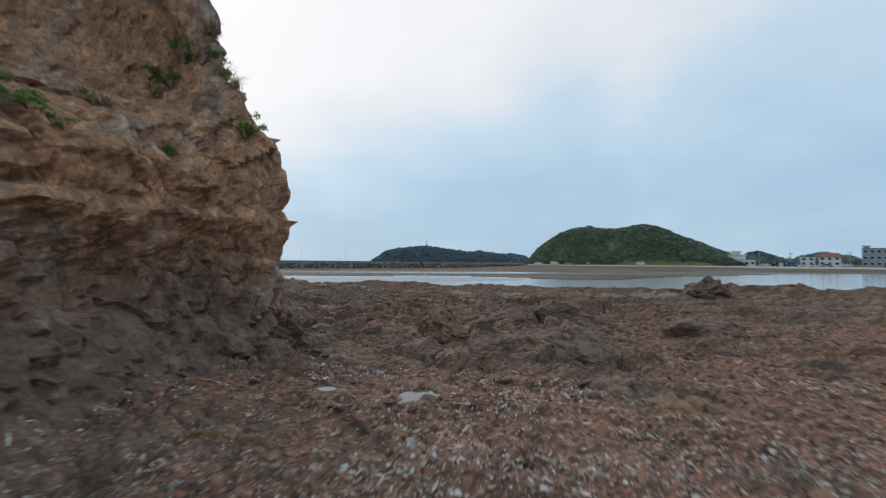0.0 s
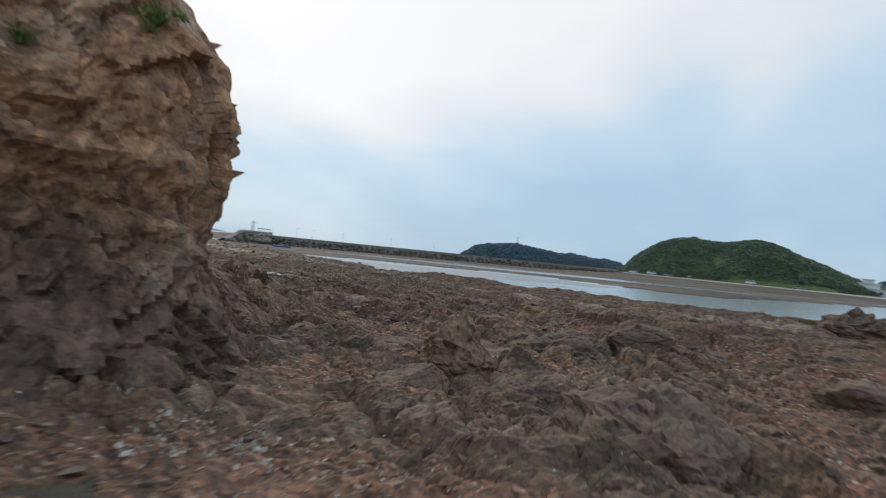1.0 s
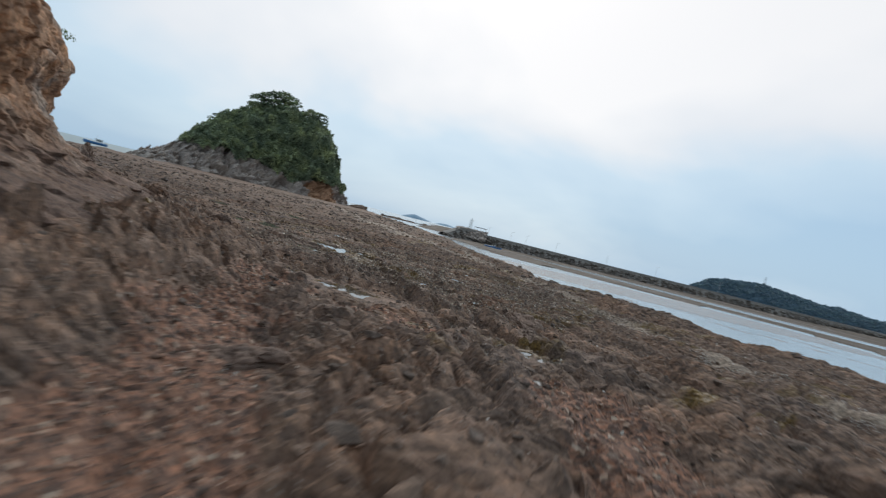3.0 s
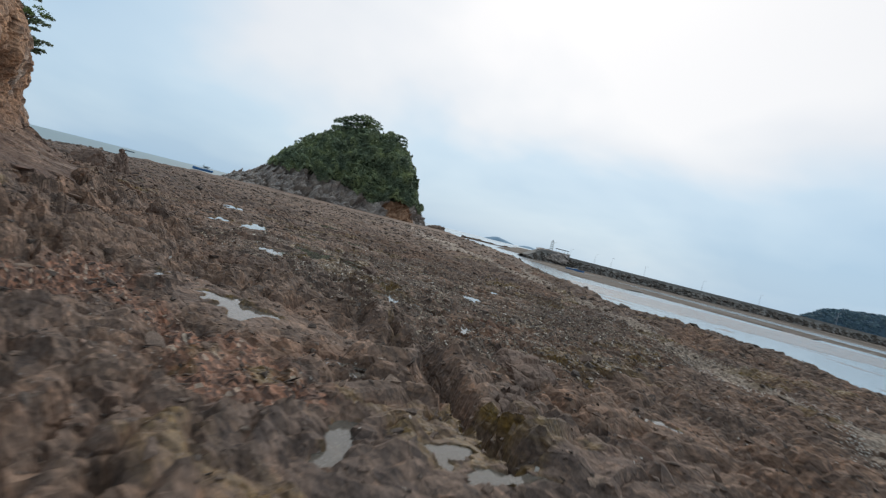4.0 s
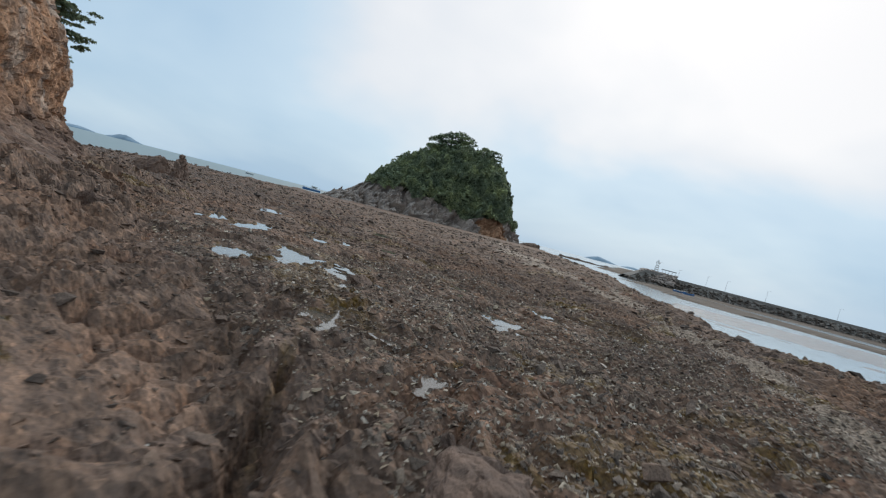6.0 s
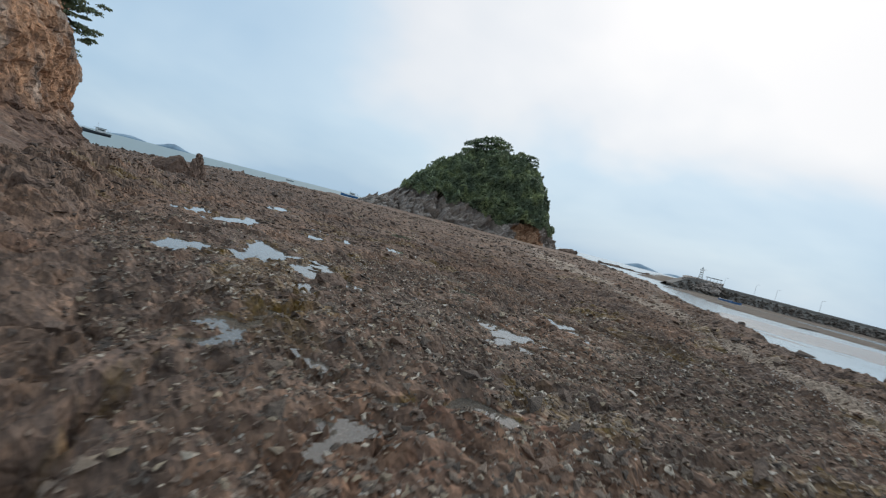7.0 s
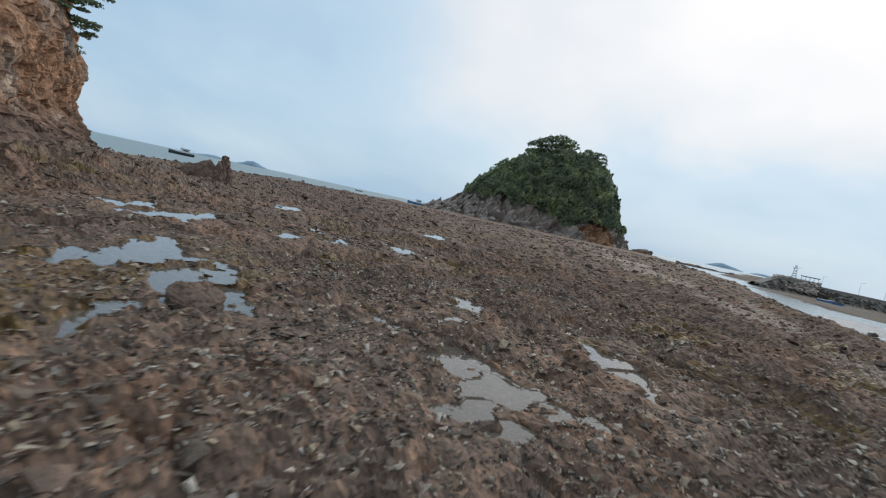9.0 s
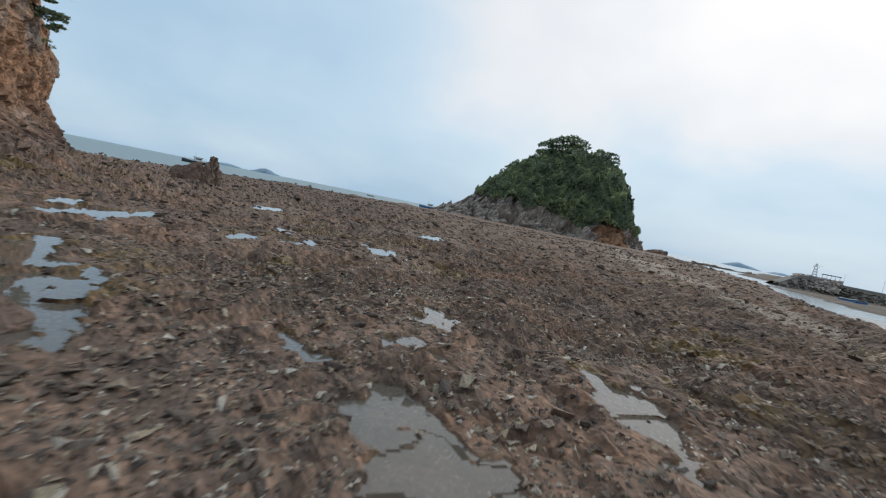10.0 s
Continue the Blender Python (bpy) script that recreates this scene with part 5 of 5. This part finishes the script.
def harbour_light(x, y, z):
    root = empty("harbour_light", pose(x, y, z, 0, 0, 30) @ Matrix.Scale(0.64, 4))
    part("plinth", box_bm(2.6, 2.6, 0.6, (0, 0, 0.1), 0.06), M_CONC, root)
    for sx in (-1, 1):
        for sy in (-1, 1):
            part("leg", tube_bm([(sx * 0.9, sy * 0.9, 0.3), (sx * 0.5, sy * 0.5, 4.6)], [0.16, 0.13], 6), M_WHITE, root)
    for k, h in enumerate((1.3, 2.4, 3.5)):
        w = 0.9 - 0.09 * h
        part("panel", box_bm(2 * w, 2 * w, 0.55, (0, 0, h), 0.03), M_WHITE, root)
    part("gallery", box_bm(2.3, 2.3, 0.16, (0, 0, 4.65), 0.03), M_WHITE, root)
    for a in range(12):
        w = 2 * math.pi * a / 12
        part("baluster", tube_bm([(1.05 * math.cos(w), 1.05 * math.sin(w), 4.7), (1.05 * math.cos(w), 1.05 * math.sin(w), 5.4)], [0.03, 0.03], 4), M_WHITE, root)
    part("lantern", tube_bm([(0, 0, 4.7), (0, 0, 5.7), (0, 0, 5.75), (0, 0, 6.3)], [0.42, 0.42, 0.55, 0.08], 10), M_WHITE, root)
    part("arm", tube_bm([(0.3, 0, 5.2), (2.3, 0, 5.3)], [0.08, 0.06], 5), M_WHITE, root)
    return tagged(root, "small white steel harbour light on the breakwater head", "lighthouse")


harbour_light(*off_head(31.3, 184), SEA + 4.2)


def pavilion(x, y, z, turn):
    root = empty("shelter", pose(x, y, z, 0, 0, turn) @ Matrix.Scale(0.62, 4))
    part("roof", box_bm(7.5, 3.2, 0.35, (0, 0, 2.6), 0.08), M_DARK, root)
    for k in range(5):
        for s in (-1, 1):
            part("post", tube_bm([(-3.2 + 1.6 * k, s * 1.2, 0), (-3.2 + 1.6 * k, s * 1.2, 2.5)], [0.08, 0.08], 5), M_STEEL, root)
    return tagged(root, "open shelter with a dark flat roof on the breakwater", "shelter")


pavilion(*off_head(30.1, 185), SEA + 3.9, 30)


def lamp_post(x, y, z, tall):
    root = empty("lamp_post", pose(x, y, z))
    part("pole", tube_bm([(0, 0, 0), (0, 0, tall)], [0.05, 0.03], 6), M_LAMP, root)
    part("arm", tube_bm([(0, 0, tall - 0.1), (0.5, 0.15, tall + 0.08)], [0.025, 0.02], 5), M_LAMP, root)
    part("lamp_head", box_bm(0.3, 0.12, 0.07, (0.6, 0.18, tall + 0.08), 0.01), M_LAMP, root)
    return tagged(root, "thin grey lamp post on the breakwater", "lamp post", "lamp posts on the breakwater")


one = lamp_post(*off_head(29.2, 187.5), SEA + 3.2, 3.4)
for pa, pr in ((26.6, 189.5), (24.9, 190.5), (21.5, 193), (16, 197), (11, 199.5), (5, 207)):
    copy_thing(one, pose(*off_head(pa, pr), SEA + 3.0) @ Matrix.Scale(1.15, 4))


def mast(x, y, z, tall):
    root = empty("radio_mast", pose(x, y, z))
    for a in range(3):
        w = 2.1 * a
        part("leg", tube_bm([(1.1 * math.cos(w), 1.1 * math.sin(w), 0), (0.35 * math.cos(w), 0.35 * math.sin(w), tall)], [0.22, 0.16], 5), M_STEEL, root)
    for k in range(6):
        h = tall * (k + 0.6) / 6
        part("brace", tube_bm([(1.0 - 0.1 * k, 0, h), (-0.5 + 0.05 * k, 0.85 - 0.1 * k, h + 0.8), (-0.5 + 0.05 * k, -0.85 + 0.1 * k, h)], [0.12, 0.12, 0.12], 4), M_STEEL, root)
    return tagged(root, "thin grey lattice radio mast on the wooded headland", "mast")


mast(-19, 600, 15, 11)


# ---- boats ----
def boat(name, label, x, y, turn, long, hull, trim, cabin=True):
    root = empty(name, pose(x, y, SEA + 0.05, 0, 0, turn))
    n = 15
    bm = bmesh.new()
    rings = []
    for k in range(n):
        s = k / (n - 1)
        w = long * 0.14 * (1 - max(0, (s - 0.55) / 0.45) ** 2.2) * (0.82 + 0.18 * min(1, s * 4)) + 0.02
        sheer = long * (0.10 + 0.05 * max(0, s - 0.5) ** 1.5 * 3 + 0.012 * (1 - s))
        px = (s - 0.5) * long
        rings.append([bm.verts.new((px, y0 * w, z0)) for y0, z0 in ((-1, sheer), (-0.92, sheer * 0.4), (-0.55, -0.25), (0, -0.35), (0.55, -0.25), (0.92, sheer * 0.4), (1, sheer), (0.86, sheer), (0.8, sheer * 0.55), (-0.8, sheer * 0.55), (-0.86, sheer))])
    for a, b in zip(rings[:-1], rings[1:]):
        for q in range(11):
            bm.faces.new((a[q], b[q], b[(q + 1) % 11], a[(q + 1) % 11]))
    bm.faces.new(rings[0])
    bm.faces.new(rings[-1][::-1])
    bmesh.ops.recalc_face_normals(bm, faces=bm.faces)
    part("hull", bm, hull, root)
    part("rail", tube_bm([(-0.46 * long, -0.12 * long, 0.13 * long), (0.1 * long, -0.135 * long, 0.13 * long), (0.46 * long, 0, 0.2 * long)], [0.05, 0.05, 0.05], 5), trim, root)
    if cabin:
        cab = part("wheelhouse", box_bm(0.32 * long, 0.16 * long, 0.18 * long, (-0.14 * long, 0, 0.17 * long), 0.04), M_WHITE, root)
        part("roof", box_bm(0.36 * long, 0.19 * long, 0.02 * long, (-0.14 * long, 0, 0.27 * long), 0.02), trim, cab)
        for s in (-1, 1):
            part("window", box_bm(0.22 * long, 0.02, 0.05 * long, (-0.14 * long, s * 0.081 * long, 0.205 * long)), M_GLASS, cab)
        part("mast", tube_bm([(-0.02 * long, 0, 0.06 * long), (-0.02 * long, 0, 0.46 * long)], [0.10, 0.06], 6), M_STEEL, root)
        part("boom", tube_bm([(-0.02 * long, 0, 0.3 * long), (0.22 * long, 0, 0.22 * long)], [0.05, 0.04], 5), M_STEEL, root)
        part("stern_frame", tube_bm([(-0.44 * long, -0.1 * long, 0.08 * long), (-0.44 * long, -0.1 * long, 0.25 * long), (-0.44 * long, 0.1 * long, 0.25 * long), (-0.44 * long, 0.1 * long, 0.08 * long)], [0.06] * 4, 5), M_STEEL, root)
        for k in range(3):
            part("fish_crate", box_bm(0.06 * long, 0.07 * long, 0.05 * long, ((0.1 + 0.09 * k) * long, 0.03 * long * (k - 1), 0.075 * long), 0.02), trim if k % 2 else M_DARK, root)
    return tagged(root, label, "boat")


boat("fishing_boat", "dark fishing boat with a white wheelhouse anchored offshore", -402, 4, -70, 16.0, M_DARK, M_GREYP)
boat("fishing_boat", "blue and white fishing boat moored off the island", -462, 200, 252, 16.0, M_BLUE, M_WHITE)
boat("rowing_boat", "open grey boat lying far offshore", -600, 182, -60, 11.0, M_GREYP, M_WHITE, False)
boat("rowing_boat", "small blue boat aground beside the breakwater", *off_head(28.7, 166), 30, 3.6, M_BLUE, M_WHITE, False)
boat("rowing_boat", "small dark blue boat aground beside the breakwater", *off_head(27.8, 164), 70, 3.6, M_BLUE, M_DARK, False)


# ---- village on the far shore ----
def at_bearing(az, far):
    return -far * math.sin(radians(az)), far * math.cos(radians(az))


def building(name, label, az, far, wide, deep, storeys, wall, roof, pitched=False, tiers=(), each=2.8):
    x, y = at_bearing(az, far)
    root = empty(name, pose(x, y, 0.05, 0, 0, az))
    tall = each * storeys
    w = part("wall", box_bm(wide, deep, tall, (0, 0, tall / 2), 0.03), wall, root)
    if pitched:
        bm = bmesh.new()
        a, b = wide / 2 + 0.4, deep / 2 + 0.4
        v = [bm.verts.new(p) for p in ((-a, -b, tall), (a, -b, tall), (a, b, tall), (-a, b, tall), (-a + 1.2, 0, tall + 2.0), (a - 1.2, 0, tall + 2.0))]
        for f in ((0, 1, 5, 4), (2, 3, 4, 5), (1, 2, 5), (3, 0, 4), (3, 2, 1, 0)):
            bm.faces.new([v[k] for k in f])
        part("roof", bm, roof, root)
    else:
        part("roof", box_bm(wide + 0.6, deep + 0.6, 0.35, (0, 0, tall + 0.15), 0.05), roof, root)
    for s in range(storeys):
        n = max(2, int(wide / 2.4))
        for k in range(n):
            wx = (k + 0.5) / n * wide - wide / 2
            if s == 0 and k == n // 2:
                part("door", box_bm(1.1, 0.08, 2.1, (wx, -deep / 2 - 0.02, 1.05)), M_DARK, root)
                continue
            win = part("window", box_bm(1.5, 0.1, 1.3, (wx, -deep / 2 - 0.02, s * each + 1.55)), M_WHITE, root)
            part("pane", box_bm(1.3, 0.04, 1.1, (wx, -deep / 2 - 0.075, s * each + 1.55)), M_GLASS, win)
    for k, (tw, tz, th, tx) in enumerate(tiers):
        part("upper_floor", box_bm(tw, deep * 0.7, th, (tx, 0, tz + th / 2), 0.04), wall, root)
        part("eave", box_bm(tw + 1.2, deep * 0.7 + 1.2, 0.3, (tx, 0, tz + th + 0.1), 0.04), M_WHITE, root)
    return tagged(root, label, "building", "buildings on the far shore")


building("restaurant", "pale two-tier waterfront building with flat white roofs", -29.2, 305, 14.5, 8, 1, M_WHITE, M_WHITE, tiers=((7.5, 3.3, 2.2, -0.5), (4.0, 5.8, 1.4, -1.0)))
building("house", "white house with a dark red roof by the shore", -36.2, 312, 8.5, 7, 2, M_WHITE, M_REDROOF, True, each=2.3)
building("house", "white flat-roofed house by the shore", -34.6, 310, 6.0, 7, 2, M_WHITE, M_WHITE, each=2.1)
building("apartment_block", "pale grey three-storey building with rows of windows", -40.0, 312, 17, 10, 3, M_GREYP, M_CONC, tiers=((2.2, 8.4, 1.3, -7.0),))
building("shed", "low shed with a pale grey roof on the shore", -25.6, 300, 9, 5, 1, M_GREYP, M_WHITE, each=2.2)
building("shed", "low blue-roofed shed on the shore", -21.8, 300, 6, 4, 1, M_WHITE, M_BLUE, each=2.0)
building("shed", "low shed with a pale grey roof on the shore", -32.6, 305, 6, 5, 1, M_WHITE, M_BLUE, each=1.9)


def car(label, az, far, paint, tall=1.5, long=4.4):
    x, y = at_bearing(az, far)
    root = empty("car", pose(x, y, 0.02, 0, 0, az + 4))
    body = part("body", box_bm(long, 1.75, tall * 0.45, (0, 0, tall * 0.38), 0.15), paint, root)
    part("cabin", box_bm(long * (0.55 if tall < 1.8 else 0.8), 1.6, tall * 0.42, (-0.1, 0, tall * 0.78), 0.18), paint, root)
    part("window", box_bm(long * (0.48 if tall < 1.8 else 0.7), 1.64, tall * 0.25, (-0.1, 0, tall * 0.8), 0.08), M_GLASS, root)
    for sx in (-1, 1):
        for sy in (-1, 1):
            part("wheel", tube_bm([(sx * long * 0.31, sy * 0.72, 0.32), (sx * long * 0.31, sy * 0.9, 0.32)], [0.32, 0.32], 12), M_RUBBER, root)
    for sy in (-1, 1):
        part("headlight", box_bm(0.06, 0.3, 0.16, (long / 2, sy * 0.6, tall * 0.42), 0.02), M_WHITE, root)
    return tagged(root, label, "car", "parked vehicles on the far shore")


for n, (ca, paint, tall) in enumerate(((-10.2, M_WHITE, 1.5), (-11.9, M_WHITE, 1.9), (-13.0, M_WHITE, 1.5), (-13.4, M_GREYP, 1.5), (-15.6, M_WHITE, 2.0), (-18.0, M_WHITE, 1.5), (-20.5, M_WHITE, 2.1), (-23.0, M_BLUE, 1.7),
                                       (-23.6, M_WHITE, 1.5), (-24.2, M_GREYP, 1.5), (-31.4, M_WHITE, 1.5), (-32.0, M_DARK, 1.5), (-33.4, M_BLUE, 1.9), (-34.0, M_WHITE, 1.5), (-35.2, M_WHITE, 1.5), (-36.0, M_GREYP, 1.5), (-37.4, M_WHITE, 1.8))):
    car({M_WHITE: "white", M_GREYP: "grey", M_BLUE: "blue", M_DARK: "dark"}[paint] + (" van" if tall > 1.7 else " car") + " parked along the far shore road", ca, 291 + (n % 3) * 2.5, paint, tall)


def utility_pole(az, far, tall):
    x, y = at_bearing(az, far)
    root = empty("utility_pole", pose(x, y, 0, 0, 0, az))
    part("pole", tube_bm([(0, 0, 0), (0, 0, tall)], [0.16, 0.11], 6), M_CONC, root)
    for h in (tall - 0.4, tall - 1.1):
        part("crossarm", box_bm(1.8, 0.1, 0.12, (0, 0, h)), M_STEEL, root)
    return tagged(root, "concrete utility pole on the far shore road", "pole", "utility poles on the far shore")


for pa in (-13.8, -17.8, -24.4, -30.9, -33.3, -37.6):
    utility_pole(pa, 296, 6.5 + (pa * 3.1) % 1.5)


def village_trees():
    rng = np.random.default_rng(17)
    kind = tree("broadleaf_tree", "green rounded tree beside the far shore road", 4.5, 3.4, 51, M_BROAD, False, 90, "trees by the village")
    spots = [(-31.2, 318, 1.0), (-32.3, 320, 1.1), (-33.2, 318, 1.0), (-34.2, 326, 1.2), (-27.2, 315, 1.0), (-26.4, 313, 0.9), (-37.3, 325, 1.2), (-38.0, 322, 1.0), (-30.4, 322, 1.2), (-20.0, 306, 0.8), (-18.6, 304, 0.7), (-16.4, 303, 0.8), (-35.4, 330, 1.3)]
    for k, (a, far, s) in enumerate(spots):
        m = pose(*at_bearing(a, far), 0.1, 0, 0, rng.uniform(0, 360)) @ Matrix.Scale(s, 4)
        if k:
            copy_thing(kind, m)
        else:
            kind.matrix_world = m


village_trees()


def sea_wall():
    a = np.linspace(-8.5, -43, 140)
    prof = [(281, -0.75), (283, -0.3), (285.6, 0.10), (286.2, 0.12), (288, 0.06)]
    X = np.stack([-r * np.sin(np.radians(a)) for r, _ in prof])
    Y = np.stack([r * np.cos(np.radians(a)) for r, _ in prof])
    Z = np.stack([np.full(len(a), z) + 0.05 * vnoise(a * 3, a * 0 + z, None, 5) for _, z in prof])
    return tagged(grid_mesh("sea_wall", X[:, ::-1], Y[:, ::-1], Z, M_CONC), "low grey stone sea wall below the shore road", "wall", kind="structure")


sea_wall()


# ---- plants on the cliff ----
CX, CY, CZ = (g.ravel() for g in CLIFF_GRID)


def cliff_near(x, y, z):
    k = int(np.argmin((CX - x) ** 2 + (CY - y) ** 2 + (CZ - z) ** 2))
    return Vector((CX[k], CY[k], CZ[k]))


def tuft(name, label, place, size, seed, leaf, dry=0.0):
    """A tuft of bent blades."""
    rng = np.random.default_rng(seed)
    cos, quads = [], []
    for k in range(90):
        a, lean = rng.uniform(0, 2 * np.pi), rng.uniform(0.25, 1.1)
        h = size * rng.uniform(0.5, 1.2)
        w = size * 0.028
        r0 = rng.normal(0, size * 0.16, 2)
        d = np.array([math.cos(a), math.sin(a)])
        s = np.array([-d[1], d[0]])
        base = len(cos)
        for t, ww in ((0, 1.0), (0.45, 0.8), (0.8, 0.5), (1.0, 0.08)):
            c = r0 + d * h * lean * t * t
            z = h * (t - 0.35 * lean * t * t)
            cos.append((*(c - s * w * ww), z))
            cos.append((*(c + s * w * ww), z))
        quads += [(base + 2 * q, base + 2 * q + 1, base + 2 * q + 3, base + 2 * q + 2) for q in range(3)]
    ob = raw_mesh(name, np.array(cos), np.array(quads), leaf)
    ob.location = place
    return tagged(ob, label, "grass", "grass tufts on the cliff")


def shrub(label, place, size, seed, leaves=420):
    rng = np.random.default_rng(seed)
    root = empty("shrub", Matrix.Translation(place))
    lobes = []
    for k in range(6):
        tip = Vector((rng.normal(0, 0.5), rng.normal(0, 0.5), rng.uniform(0.15, 0.8))) * size
        part("stem", tube_bm([(0, 0, -0.05), tip * 0.5, tip], [0.03 * size, 0.02 * size, 0.01 * size], 5), M_BARK, root)
        lobes.append((*tip, size * rng.uniform(0.28, 0.45)))
    co, quads = leaf_quads(crown_places(lobes, leaves // 6, rng, 0.8), 0.07 * size, rng, 0.6)
    ob = raw_mesh("leaves", co, quads, M_GRASS)
    ob.parent = root
    return tagged(root, label, "shrub", "shrubs on the cliff")


shrub("fresh green leafy shrub rooted in the cliff face", cliff_near(-3.95, 4.62, 2.75), 0.34, 61, 900)
shrub("small green shrub in a cliff crevice", cliff_near(-3.52, 6.5, 3.84), 0.24, 62, 600)
shrub("small green shrub in a cliff crevice", cliff_near(-3.13, 6.7, 4.06), 0.24, 63, 600)
shrub("small green shrub in a cliff crevice", cliff_near(-2.4, 6.46, 3.11), 0.20, 67, 500)
shrub("small green shrub growing on the cliff ledge", cliff_near(-3.56, 5.07, 2.8), 0.16, 64)
shrub("green creeper clump on the high cliff face", cliff_near(-14.6, 14.6, 3.6), 0.35, 65)
shrub("green creeper clump on the high cliff face", cliff_near(-20.0, 15.2, 3.0), 0.25, 66)
for n, (gx, gy, gz, gs) in enumerate(((-2.57, 6.69, 3.73, 0.28), (-2.4, 6.5, 3.2, 0.24), (-3.05, 6.77, 4.42, 0.32), (-3.55, 6.74, 4.26, 0.28), (-2.88, 6.65, 3.94, 0.26), (-2.45, 6.5, 3.0, 0.24), (-4.2, 6.4, 2.9, 0.3), (-4.4, 6.2, 2.6, 0.3), (-3.6, 6.5, 3.5, 0.25), (-3.4, 6.6, 4.0, 0.28), (-3.0, 6.8, 4.3, 0.22), (-3.6, 6.4, 2.4, 0.25))):
    tuft("grass_tuft", ("dry straw-coloured" if n % 2 == 0 else "green") + " grass tuft rooted in the cliff", cliff_near(gx, gy, gz), 0.7 * gs, 70 + n, M_STRAW if n % 2 == 0 else M_GRASS)


def cliff_pine():
    """The pine that leans out from the top of the cliff."""
    rng = np.random.default_rng(91)
    foot = cliff_near(-20.2, 14.5, 4.0) + Vector((0.2, -0.40, -0.62))
    root = empty("cliff_pine", Matrix.Translation(foot))
    part("trunk", tube_bm([(0, 0, 0), (0.15, 0.35, 0.5), (0.2, 0.4, 1.2), (0.1, 0.2, 2.6), (0.2, -0.1, 4.0)], [0.17, 0.15, 0.13, 0.10, 0.05], 8), M_BARK, root)
    lobes = []
    for k, (tx, ty, tz) in enumerate(((0.7, 1.0, 0.2), (0.9, 0.7, 0.6), (0.5, 1.05, 0.6), (0.8, 0.6, 1.1), (0.2, 0.75, 0.95), (-0.3, 0.9, 1.5), (0.8, -0.6, 1.9), (-0.7, 0.2, 2.4), (0.9, 0.5, 2.7), (0.3, 0.2, 3.6), (-0.5, -0.8, 3.0), (0.7, -0.6, 3.6))):
        tip = Vector((tx, ty, tz))
        start = Vector((0.18, 0.3, max(0.45, tz * 0.75)))
        part("limb", tube_bm([start, (start + tip) / 2 + Vector((0, 0, 0.15)), tip], [0.06, 0.04, 0.015], 6), M_BARK, root)
        for _ in range(6):
            lobes.append((*(tip + Vector(rng.normal(0, 0.17, 3))), rng.uniform(0.14, 0.24)))
    co, quads = leaf_quads(crown_places(lobes, 130, rng, 0.35), 0.038, rng, 0.3)
    ob = raw_mesh("needles", co, quads, M_PINE)
    ob.parent = root
    return tagged(root, "dark pine leaning out from the cliff top", "tree")


cliff_pine()
